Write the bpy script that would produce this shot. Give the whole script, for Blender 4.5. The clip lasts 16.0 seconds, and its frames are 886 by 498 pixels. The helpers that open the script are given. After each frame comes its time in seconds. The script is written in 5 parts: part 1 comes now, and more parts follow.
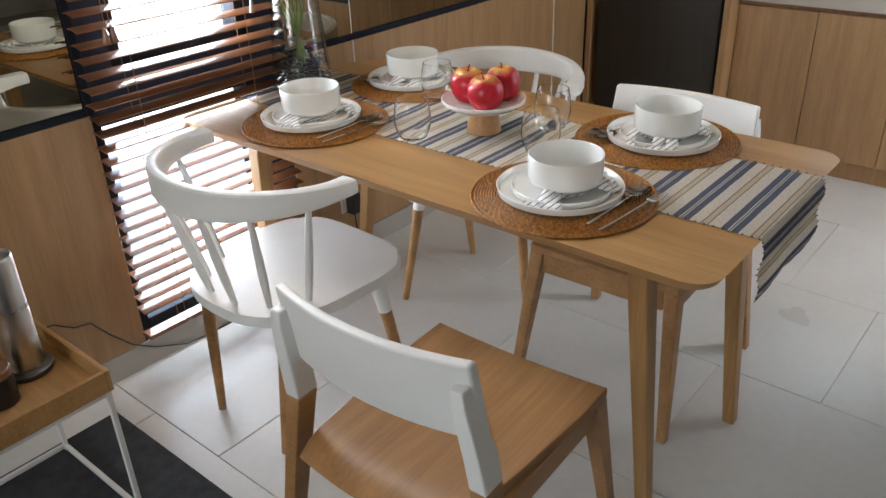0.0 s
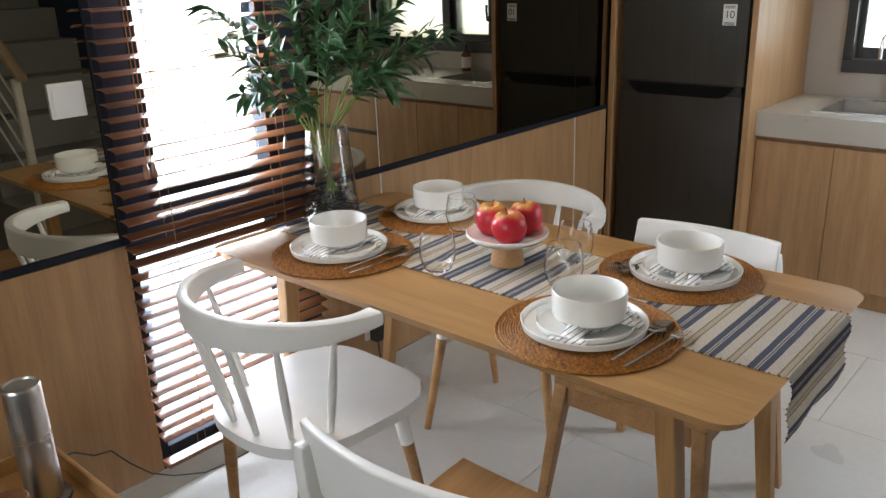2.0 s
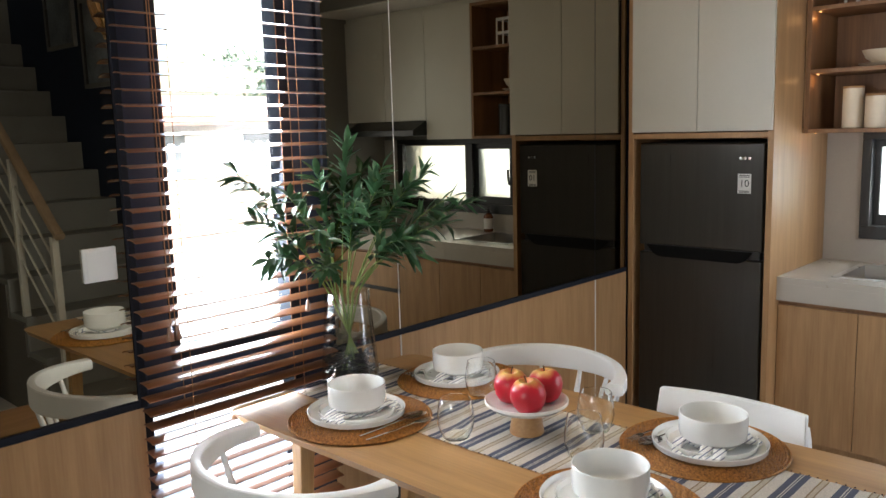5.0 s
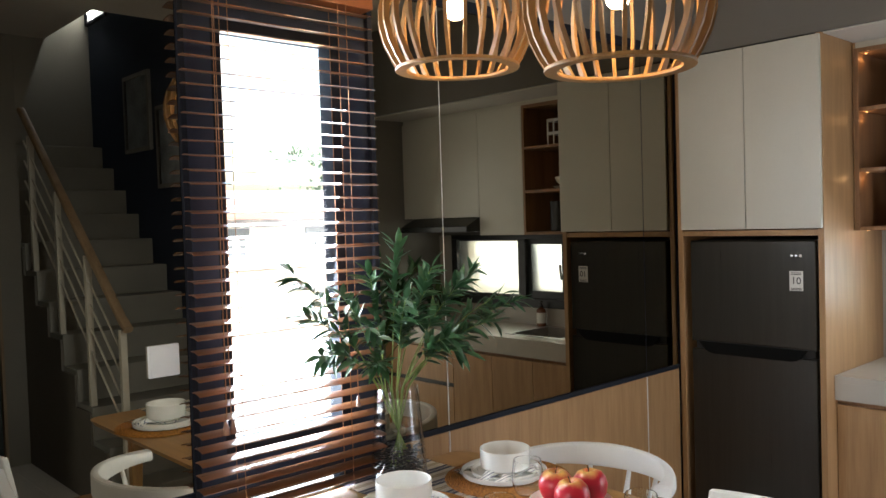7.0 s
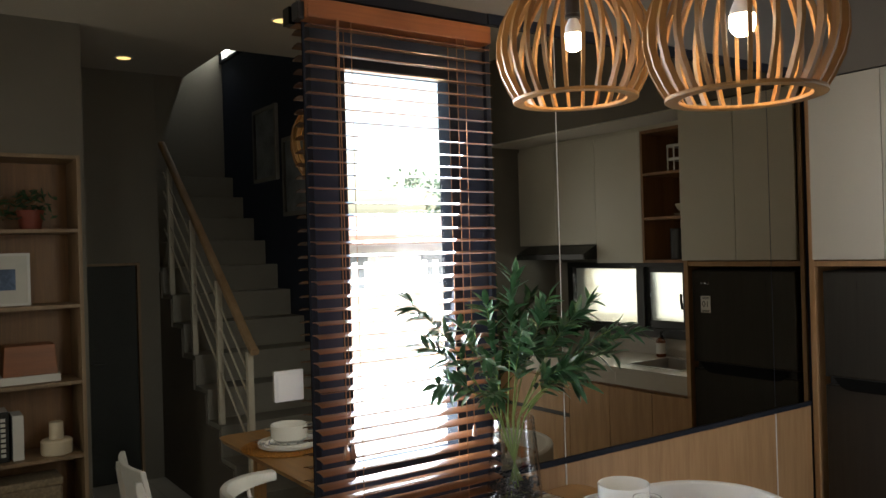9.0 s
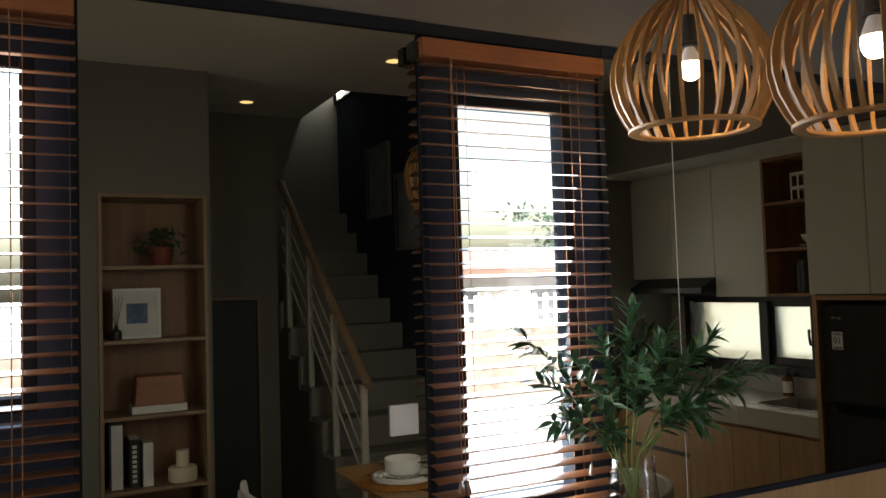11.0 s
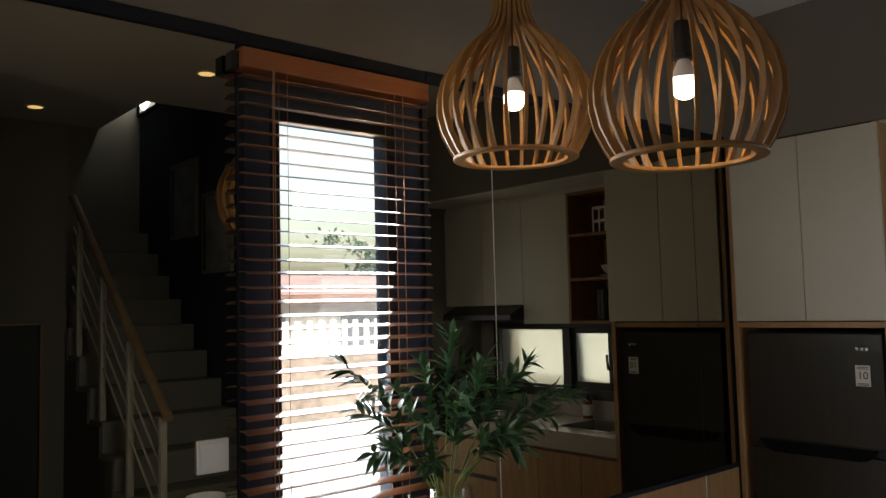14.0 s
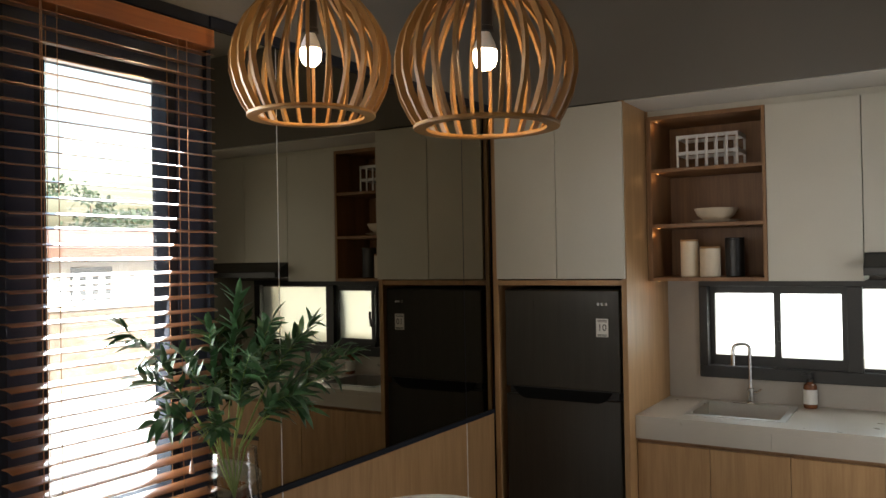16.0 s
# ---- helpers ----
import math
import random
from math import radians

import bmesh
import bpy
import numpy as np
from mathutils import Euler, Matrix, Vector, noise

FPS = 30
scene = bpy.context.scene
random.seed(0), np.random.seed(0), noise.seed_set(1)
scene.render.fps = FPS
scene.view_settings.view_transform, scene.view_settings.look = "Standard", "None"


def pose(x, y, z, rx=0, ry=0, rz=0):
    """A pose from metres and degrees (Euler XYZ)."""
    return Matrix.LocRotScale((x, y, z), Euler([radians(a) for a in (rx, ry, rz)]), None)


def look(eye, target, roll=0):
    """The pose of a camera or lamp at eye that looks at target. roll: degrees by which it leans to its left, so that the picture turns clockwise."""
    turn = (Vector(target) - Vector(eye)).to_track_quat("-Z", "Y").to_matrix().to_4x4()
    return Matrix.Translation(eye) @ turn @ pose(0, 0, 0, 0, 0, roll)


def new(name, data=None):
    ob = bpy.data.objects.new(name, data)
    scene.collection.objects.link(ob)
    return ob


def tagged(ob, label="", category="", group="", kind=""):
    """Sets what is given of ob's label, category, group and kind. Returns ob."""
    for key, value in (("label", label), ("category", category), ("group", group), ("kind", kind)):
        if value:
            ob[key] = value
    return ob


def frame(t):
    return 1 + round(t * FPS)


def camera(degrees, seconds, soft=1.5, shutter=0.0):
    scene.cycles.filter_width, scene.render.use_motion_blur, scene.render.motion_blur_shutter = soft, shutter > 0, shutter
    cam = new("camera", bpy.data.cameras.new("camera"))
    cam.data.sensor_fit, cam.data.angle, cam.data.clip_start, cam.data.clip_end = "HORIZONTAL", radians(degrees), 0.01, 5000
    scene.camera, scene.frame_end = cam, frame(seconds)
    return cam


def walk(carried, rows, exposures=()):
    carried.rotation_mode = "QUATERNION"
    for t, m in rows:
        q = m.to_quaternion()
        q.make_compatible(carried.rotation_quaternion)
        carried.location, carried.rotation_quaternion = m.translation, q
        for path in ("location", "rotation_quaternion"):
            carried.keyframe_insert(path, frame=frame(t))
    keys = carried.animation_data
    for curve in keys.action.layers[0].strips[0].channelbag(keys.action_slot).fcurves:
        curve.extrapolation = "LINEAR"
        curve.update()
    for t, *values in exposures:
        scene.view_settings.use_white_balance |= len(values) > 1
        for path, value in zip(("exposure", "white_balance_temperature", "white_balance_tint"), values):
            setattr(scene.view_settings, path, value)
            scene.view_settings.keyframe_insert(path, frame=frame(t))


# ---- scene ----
cam = camera(57.86, 16.0)
PATH = [
    (0.0, 2.0928, -0.0076, 1.5024, 61.873, 1.838, 39.672),
    (0.5, 2.0955, -0.0133, 1.5186, 64.316, 1.817, 40.066),
    (1.0, 2.1018, -0.0172, 1.5328, 66.582, 1.879, 40.471),
    (1.5, 2.0998, -0.0201, 1.5348, 68.701, 1.880, 40.845),
    (2.0, 2.0932, -0.0171, 1.5360, 70.560, 1.887, 41.324),
    (2.5, 2.0928, -0.0188, 1.5440, 72.722, 1.917, 41.856),
    (3.0, 2.0944, -0.0171, 1.5499, 74.542, 1.893, 42.232),
    (3.5, 2.1033, -0.0144, 1.5587, 76.535, 1.903, 42.522),
    (4.0, 2.1032, -0.0107, 1.5634, 78.257, 1.925, 42.703),
    (6.5, 2.1538, -0.0314, 1.6028, 86.631, 1.822, 45.218),
    (7.0, 2.1913, -0.0464, 1.6102, 88.052, 1.805, 47.283),
    (7.5, 2.2007, -0.0375, 1.6087, 88.767, 1.766, 49.104),
    (8.0, 2.2015, -0.0366, 1.6118, 89.093, 1.709, 50.553),
    (8.5, 2.1989, -0.0440, 1.6200, 89.515, 1.673, 52.791),
    (9.0, 2.1985, -0.0611, 1.6287, 90.060, 1.659, 55.460),
    (9.5, 2.1986, -0.0697, 1.6312, 90.517, 1.702, 58.028),
    (10.0, 2.1888, -0.0664, 1.6347, 91.007, 1.726, 60.599),
    (12.5, 2.1831, -0.0816, 1.6268, 93.786, 1.644, 64.211),
    (13.0, 2.1588, -0.0681, 1.6285, 93.875, 1.538, 58.929),
    (13.5, 2.1319, -0.0705, 1.6313, 93.957, 1.506, 53.831),
    (14.0, 2.0964, -0.0609, 1.6307, 94.184, 1.422, 49.580),
    (14.5, 2.0721, -0.0526, 1.6181, 93.345, 1.286, 45.129),
    (15.0, 2.0498, -0.0477, 1.6206, 91.448, 1.159, 40.304),
    (15.5, 2.0020, -0.0764, 1.6331, 90.735, 1.055, 35.477),
    (16.0, 1.9883, -0.1564, 1.6465, 90.642, 1.052, 31.415),
]
EXPOSURES = [(t, e, 6050.0 if t < 9 else 6150.0 if t < 12 else 6450.0 if t < 14.2 else 6700.0, 10.0) for t, e in ((0.0, 3.12), (4.0, 3.15), (6.5, 3.22), (8.0, 3.08), (9.0, 2.82), (10.0, 2.55), (12.5, 2.02), (14.0, 1.75), (14.5, 1.88), (15.0, 2.12), (16.0, 2.32))]
walk(cam, [(t, pose(x, y, z, rx, ry, rz)) for t, x, y, z, rx, ry, rz in PATH], EXPOSURES)

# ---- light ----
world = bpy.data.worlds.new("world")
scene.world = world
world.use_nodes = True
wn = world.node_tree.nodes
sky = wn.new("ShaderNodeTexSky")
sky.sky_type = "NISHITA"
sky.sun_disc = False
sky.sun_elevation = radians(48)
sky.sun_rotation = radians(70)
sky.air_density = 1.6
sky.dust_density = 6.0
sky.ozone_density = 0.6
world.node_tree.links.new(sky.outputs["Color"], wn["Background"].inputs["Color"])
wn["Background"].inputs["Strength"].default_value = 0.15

sun = new("sun", bpy.data.lights.new("sun", "SUN"))
sun.data.energy, sun.data.angle, sun.data.color = 2.4, radians(10), (1.0, 0.97, 0.93)
sun.matrix_world = look((8, 3, 9), (0, 0, 0))


def area(name, eye, target, w, h, power, color=(1, 1, 1)):
    lamp = new(name, bpy.data.lights.new(name, "AREA"))
    lamp.data.shape, lamp.data.size, lamp.data.size_y = "RECTANGLE", w, h
    lamp.data.energy, lamp.data.color = power, color
    lamp.matrix_world = look(eye, target)
    return lamp


def bulb_light(name, at, power, color, radius):
    lamp = new(name, bpy.data.lights.new(name, "POINT"))
    lamp.data.energy, lamp.data.color, lamp.data.shadow_soft_size = power, color, radius
    lamp.location = at
    return lamp


area("window_daylight", (-0.013, 1.258, 0.465), (2, 1.258, 0.1), 0.49, 0.62, 1.5, (0.93, 0.97, 1.0))
area("window_daylight", (-0.013, 1.31, 1.58), (2, 1.31, 1.2), 0.39, 1.22, 5.6, (0.93, 0.97, 1.0))
area("window_daylight", (-0.013, -0.30, 1.82), (2, -0.30, 1.75), 0.39, 0.76, 2.8, (0.93, 0.97, 1.0))
# fill lamp added behind the camera to brighten the chair backs
area("south_fill", (1.50, -2.93, 1.35), (1.50, 0.0, 0.9), 1.30, 1.40, 4.2, (1.0, 0.95, 0.87))
area("kitchen_daylight", (1.62, 4.39, 1.28), (1.62, 2, 0.9), 1.2, 0.34, 0.85, (0.95, 0.98, 1.0))
# unseen side lamp added to lift the floor and cabinets from the right
area("kitchen_side_fill", (2.60, 3.20, 1.15), (0.6, 2.6, 0.6), 0.6, 2.0, 2.7, (0.97, 0.98, 1.0))
area("stairwell_daylight", (4.80, 2.44, 3.50), (4.95, 1.7, 3.2), 0.4, 0.14, 0.95, (0.9, 0.95, 1.0))
for bx, bz in ((0.46, 2.241), (1.033, 2.151)):
    bulb_light("bulb_glow", (bx, 1.63, bz - 0.052), 0.45, (1.0, 0.60, 0.21), 0.02)

for pz in (1.748, 2.030, 2.305, 1.478):
    bulb_light("shelf_spot", (0.785, 3.955, pz), 0.0075, (1.0, 0.52, 0.18), 0.004)


# ---- materials ----
def nodes_of(name):
    m = bpy.data.materials.new(name)
    m.use_nodes = True
    return m, m.node_tree.nodes, m.node_tree.links, m.node_tree.nodes["Principled BSDF"]


def mat(name, color, rough=0.5, metal=0.0, vary=0.12, scale=6.0, stretch=(1, 1, 1), fine=60.0, bump=0.08, depth=0.002, **extra):
    """A surface with two scales of variation in colour and gloss, and fine relief."""
    m, n, l, b = nodes_of(name)
    tc = n.new("ShaderNodeTexCoord")
    info = n.new("ShaderNodeObjectInfo")
    mp = n.new("ShaderNodeMapping")
    mp.inputs["Scale"].default_value = stretch
    add = n.new("ShaderNodeVectorMath")
    mul = n.new("ShaderNodeMath")
    mul.operation, mul.inputs[1].default_value = "MULTIPLY", 37.0
    l.new(info.outputs["Random"], mul.inputs[0])
    l.new(tc.outputs["Object"], add.inputs[0])
    l.new(mul.outputs[0], add.inputs[1])
    l.new(add.outputs[0], mp.inputs["Vector"])
    big, small = n.new("ShaderNodeTexNoise"), n.new("ShaderNodeTexNoise")
    big.inputs["Scale"].default_value, big.inputs["Detail"].default_value = scale, 4
    small.inputs["Scale"].default_value, small.inputs["Detail"].default_value = fine, 3
    l.new(mp.outputs[0], big.inputs["Vector"])
    l.new(mp.outputs[0], small.inputs["Vector"])
    mix = n.new("ShaderNodeMath")
    mix.operation = "ADD"
    half = n.new("ShaderNodeMath")
    half.operation, half.inputs[1].default_value = "MULTIPLY", 0.5
    l.new(small.outputs["Fac"], half.inputs[0])
    l.new(big.outputs["Fac"], mix.inputs[0])
    l.new(half.outputs[0], mix.inputs[1])
    ramp = n.new("ShaderNodeValToRGB")
    lo, hi = [tuple(min(1.0, c * f) for c in color) for f in (1 - vary, 1 + vary)]
    ramp.color_ramp.elements[0].position, ramp.color_ramp.elements[0].color = 0.45, (*lo, 1)
    ramp.color_ramp.elements[1].position, ramp.color_ramp.elements[1].color = 1.0, (*hi, 1)
    l.new(mix.outputs[0], ramp.inputs["Fac"])
    l.new(ramp.outputs["Color"], b.inputs["Base Color"])
    rr = n.new("ShaderNodeMapRange")
    rr.inputs["To Min"].default_value, rr.inputs["To Max"].default_value = max(0.02, rough - 0.07), min(1.0, rough + 0.07)
    l.new(big.outputs["Fac"], rr.inputs["Value"])
    l.new(rr.outputs[0], b.inputs["Roughness"])
    b.inputs["Metallic"].default_value = metal
    if bump:
        bp = n.new("ShaderNodeBump")
        bp.inputs["Strength"].default_value, bp.inputs["Distance"].default_value = bump, depth
        l.new(small.outputs["Fac"], bp.inputs["Height"])
        l.new(bp.outputs[0], b.inputs["Normal"])
    for key, value in extra.items():
        b.inputs[key.replace("_", " ")].default_value = value
    return m


def wood(name, dark, light, axis="x", rough=0.45, rings=9.0, grain=120.0):
    """Veneer or solid wood with long streaks along an axis, fine pores and a slight sheen."""
    m, n, l, b = nodes_of(name)
    tc, info = n.new("ShaderNodeTexCoord"), n.new("ShaderNodeObjectInfo")
    add, mul = n.new("ShaderNodeVectorMath"), n.new("ShaderNodeMath")
    mul.operation, mul.inputs[1].default_value = "MULTIPLY", 23.0
    l.new(info.outputs["Random"], mul.inputs[0])
    l.new(tc.outputs["Object"], add.inputs[0])
    l.new(mul.outputs[0], add.inputs[1])

    def streaks(scale, along, detail):
        mp, tx = n.new("ShaderNodeMapping"), n.new("ShaderNodeTexNoise")
        s = [1.0, 1.0, 1.0]
        s["xyz".index(axis)] = along
        mp.inputs["Scale"].default_value = s
        l.new(add.outputs[0], mp.inputs["Vector"])
        l.new(mp.outputs[0], tx.inputs["Vector"])
        tx.inputs["Scale"].default_value, tx.inputs["Detail"].default_value, tx.inputs["Roughness"].default_value = scale, detail, 0.6
        return tx

    broad, pores = streaks(rings, 0.10, 5), streaks(grain, 0.03, 2)
    half, mix = n.new("ShaderNodeMath"), n.new("ShaderNodeMath")
    half.operation, half.inputs[1].default_value = "MULTIPLY", 0.45
    mix.operation = "ADD"
    l.new(pores.outputs["Fac"], half.inputs[0])
    l.new(broad.outputs["Fac"], mix.inputs[0])
    l.new(half.outputs[0], mix.inputs[1])
    ramp = n.new("ShaderNodeValToRGB")
    ramp.color_ramp.elements[0].position, ramp.color_ramp.elements[0].color = 0.50, (*dark, 1)
    ramp.color_ramp.elements[1].position, ramp.color_ramp.elements[1].color = 0.95, (*light, 1)
    l.new(mix.outputs[0], ramp.inputs["Fac"])
    l.new(ramp.outputs["Color"], b.inputs["Base Color"])
    rr = n.new("ShaderNodeMapRange")
    rr.inputs["To Min"].default_value, rr.inputs["To Max"].default_value = rough - 0.08, rough + 0.10
    l.new(pores.outputs["Fac"], rr.inputs["Value"])
    l.new(rr.outputs[0], b.inputs["Roughness"])
    bp = n.new("ShaderNodeBump")
    bp.inputs["Strength"].default_value, bp.inputs["Distance"].default_value = 0.12, 0.001
    l.new(pores.outputs["Fac"], bp.inputs["Height"])
    l.new(bp.outputs[0], b.inputs["Normal"])
    return m


def glass_mat(name, color=(1, 1, 1), rough=0.0, ior=1.45):
    m, n, l, b = nodes_of(name)
    b.inputs["Base Color"].default_value = (*color, 1)
    b.inputs["Roughness"].default_value = rough
    b.inputs["IOR"].default_value = ior
    b.inputs["Transmission Weight"].default_value = 1.0
    return m


def glow_mat(name, color, strength):
    m, n, l, b = nodes_of(name)
    b.inputs["Base Color"].default_value = (*color, 1)
    b.inputs["Emission Color"].default_value = (*color, 1)
    b.inputs["Emission Strength"].default_value = strength
    return m


def striped_cloth(name, axis, colors, period, offset=0.0):
    """Woven cloth striped across an axis: colors is a row of (start in the period, colour)."""
    m, n, l, b = nodes_of(name)
    tc, sep = n.new("ShaderNodeTexCoord"), n.new("ShaderNodeSeparateXYZ")
    l.new(tc.outputs["Object"], sep.inputs[0])
    wob = n.new("ShaderNodeTexNoise")
    wob.inputs["Scale"].default_value = 35
    l.new(tc.outputs["Object"], wob.inputs["Vector"])
    w1, w2 = n.new("ShaderNodeMath"), n.new("ShaderNodeMath")
    w1.operation, w1.inputs[1].default_value = "MULTIPLY", 0.003
    l.new(wob.outputs["Fac"], w1.inputs[0])
    l.new(w1.outputs[0], w2.inputs[0])
    along = n.new("ShaderNodeMath")
    along.operation = "SUBTRACT"
    l.new(sep.outputs["XYZ".index(axis)], along.inputs[0])
    l.new(sep.outputs["Z"], along.inputs[1])
    l.new(along.outputs[0], w2.inputs[1])
    off, div, fr = n.new("ShaderNodeMath"), n.new("ShaderNodeMath"), n.new("ShaderNodeMath")
    off.inputs[1].default_value = offset
    div.operation, div.inputs[1].default_value = "DIVIDE", period
    fr.operation = "FRACT"
    l.new(w2.outputs[0], off.inputs[0])
    l.new(off.outputs[0], div.inputs[0])
    l.new(div.outputs[0], fr.inputs[0])
    ramp = n.new("ShaderNodeValToRGB")
    ramp.color_ramp.interpolation = "CONSTANT"
    for i, (p, c) in enumerate(colors):
        e = ramp.color_ramp.elements[i] if i < 2 else ramp.color_ramp.elements.new(p)
        e.position = p
    for i, (p, c) in enumerate(colors):
        ramp.color_ramp.elements[i].position, ramp.color_ramp.elements[i].color = p, (*c, 1)
    l.new(fr.outputs[0], ramp.inputs["Fac"])
    speck = n.new("ShaderNodeTexNoise")
    speck.inputs["Scale"].default_value, speck.inputs["Detail"].default_value = 260, 2
    l.new(tc.outputs["Object"], speck.inputs["Vector"])
    mx = n.new("ShaderNodeMix")
    mx.data_type, mx.blend_type = "RGBA", "MULTIPLY"
    mx.inputs[0].default_value = 0.35
    grey = n.new("ShaderNodeMapRange")
    grey.inputs["From Min"].default_value, grey.inputs["From Max"].default_value = 0.3, 0.7
    grey.inputs["To Min"].default_value, grey.inputs["To Max"].default_value = 0.62, 1.35
    l.new(speck.outputs["Fac"], grey.inputs["Value"])
    l.new(ramp.outputs["Color"], mx.inputs[6])
    l.new(grey.outputs[0], mx.inputs[7])
    l.new(mx.outputs[2], b.inputs["Base Color"])
    b.inputs["Roughness"].default_value = 0.9
    bp = n.new("ShaderNodeBump")
    bp.inputs["Strength"].default_value, bp.inputs["Distance"].default_value = 0.5, 0.002
    l.new(speck.outputs["Fac"], bp.inputs["Height"])
    l.new(bp.outputs[0], b.inputs["Normal"])
    return m


OAK = wood("oak_table", (0.305, 0.160, 0.052), (0.490, 0.285, 0.106), "x", 0.42)
OAK_Z = wood("oak_upright", (0.305, 0.160, 0.052), (0.490, 0.285, 0.106), "z", 0.45)
CHAIR_WOOD = wood("chair_oak", (0.27, 0.132, 0.046), (0.46, 0.255, 0.103), "y", 0.42)
PANEL = wood("oak_veneer", (0.300, 0.166, 0.070), (0.420, 0.250, 0.116), "z", 0.42, 26.0)
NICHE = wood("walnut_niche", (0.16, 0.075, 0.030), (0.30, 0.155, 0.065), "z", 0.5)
BLIND = wood("blind_wood", (0.145, 0.055, 0.021), (0.28, 0.113, 0.044), "y", 0.30)
blind_skin = BLIND.node_tree.nodes["Principled BSDF"]
blind_skin.inputs["Coat Weight"].default_value, blind_skin.inputs["Coat Roughness"].default_value = 1.0, 0.16
VALANCE = wood("valance_wood", (0.20, 0.065, 0.022), (0.34, 0.12, 0.04), "y", 0.42)
LAMP_WOOD = wood("lamp_ply", (0.165, 0.075, 0.017), (0.29, 0.148, 0.038), "z", 0.5)
SHELF_WOOD = wood("shelf_oak", (0.19, 0.12, 0.065), (0.31, 0.215, 0.13), "z", 0.5)
WHITE = mat("white_lacquer", (0.78, 0.78, 0.76), 0.38, vary=0.03, scale=8, fine=200, bump=0.03)
CHINA = mat("glazed_china", (0.82, 0.82, 0.79), 0.12, vary=0.025, scale=20, fine=90, bump=0.02)
TILE = mat("porcelain_tile", (0.64, 0.625, 0.59), 0.30, vary=0.07, scale=3.0, fine=40, bump=0.03)
GROUT = mat("grout", (0.46, 0.42, 0.36), 0.9, vary=0.15, scale=10, fine=150, bump=0.2)
WALL = mat("taupe_paint", (0.158, 0.146, 0.126), 0.75, vary=0.06, scale=2.0, fine=180, bump=0.10)
NAVY = mat("navy_paint", (0.034, 0.042, 0.066), 0.75, vary=0.10, scale=3, fine=180, bump=0.06, Specular_IOR_Level=0.12)
CEIL = mat("ceiling_paint", (0.55, 0.52, 0.47), 0.85, vary=0.03, scale=2.0, fine=160, bump=0.05)
FRAME = mat("navy_aluminium", (0.014, 0.016, 0.023), 0.70, 0.0, vary=0.15, scale=20, fine=200, bump=0.03, Specular_IOR_Level=0.15)
BLACK = mat("black_plastic", (0.012, 0.012, 0.012), 0.40, vary=0.2, scale=30, fine=200, bump=0.03)
CABINET = mat("grey_laminate", (0.51, 0.49, 0.42), 0.42, vary=0.03, scale=5, fine=120, bump=0.04)
STONE = mat("worktop_stone", (0.42, 0.385, 0.33), 0.30, vary=0.03, scale=14, fine=220, bump=0.03)
SPLASH = mat("splashback_stone", (0.36, 0.33, 0.29), 0.30, vary=0.06, scale=6, fine=180, bump=0.02)
STEEL = mat("brushed_steel", (0.55, 0.55, 0.54), 0.26, 1.0, vary=0.08, scale=12, stretch=(1, 1, 12), fine=220, bump=0.05)
CHROME = mat("chrome", (0.75, 0.75, 0.75), 0.08, 1.0, vary=0.04, scale=20, fine=90, bump=0.01)
FRIDGE = mat("dark_steel", (0.046, 0.042, 0.036), 0.31, 0.6, vary=0.10, scale=5, stretch=(14, 1, 0.6), fine=70, bump=0.008)


def mirror_mat(name, color):
    m, n, l, b = nodes_of(name)
    b.inputs["Base Color"].default_value = (*color, 1)
    b.inputs["Metallic"].default_value, b.inputs["Roughness"].default_value = 1.0, 0.0
    return m


MIRROR = mirror_mat("bronze_mirror", (0.285, 0.258, 0.200))
RATTAN = mat("rattan", (0.34, 0.150, 0.030), 0.55, vary=0.75, scale=130, fine=420, bump=0.7, Specular_IOR_Level=0.3)
RUG = mat("charcoal_rug", (0.035, 0.037, 0.040), 0.95, vary=0.5, scale=30, fine=420, bump=0.9, depth=0.006)
SATIN = mat("satin_steel", (0.62, 0.61, 0.59), 0.30, 1.0, vary=0.03, scale=3, stretch=(1, 1, 8), fine=300, bump=0.02)
STEEL_PAINT = mat("white_metal", (0.70, 0.69, 0.66), 0.45, 0.0, vary=0.05, scale=20, fine=200, bump=0.03)
LEAF = mat("olive_leaf", (0.038, 0.100, 0.040), 0.34, vary=0.5, scale=3, fine=60, bump=0.25)
STEM = mat("green_stem", (0.15, 0.21, 0.045), 0.55, vary=0.3, scale=20, fine=120, bump=0.2)
PEBBLE = mat("black_pebble", (0.012, 0.013, 0.015), 0.30, vary=0.5, scale=40, fine=200, bump=0.2)
GREY_STAIR = mat("stair_stone", (0.19, 0.18, 0.158), 0.55, vary=0.08, scale=5, fine=120, bump=0.05)
DARK_DOOR = mat("black_door", (0.020, 0.024, 0.024), 0.62, vary=0.2, scale=3, fine=80, bump=0.03)
PAPER = mat("white_paper", (0.70, 0.69, 0.66), 0.8, vary=0.05, scale=12, fine=160, bump=0.05)
CORD = mat("black_cable", (0.010, 0.010, 0.010), 0.5, vary=0.2, scale=40, fine=200, bump=0.02)
STRING = mat("blind_cord", (0.30, 0.15, 0.07), 0.8, vary=0.2, scale=60, fine=300, bump=0.1)
CREAM = mat("cream_wax", (0.72, 0.62, 0.47), 0.5, vary=0.05, scale=15, fine=90, bump=0.05)
AMBER = mat("amber_bottle", (0.16, 0.055, 0.02), 0.15, vary=0.2, scale=15, fine=90, bump=0.01)


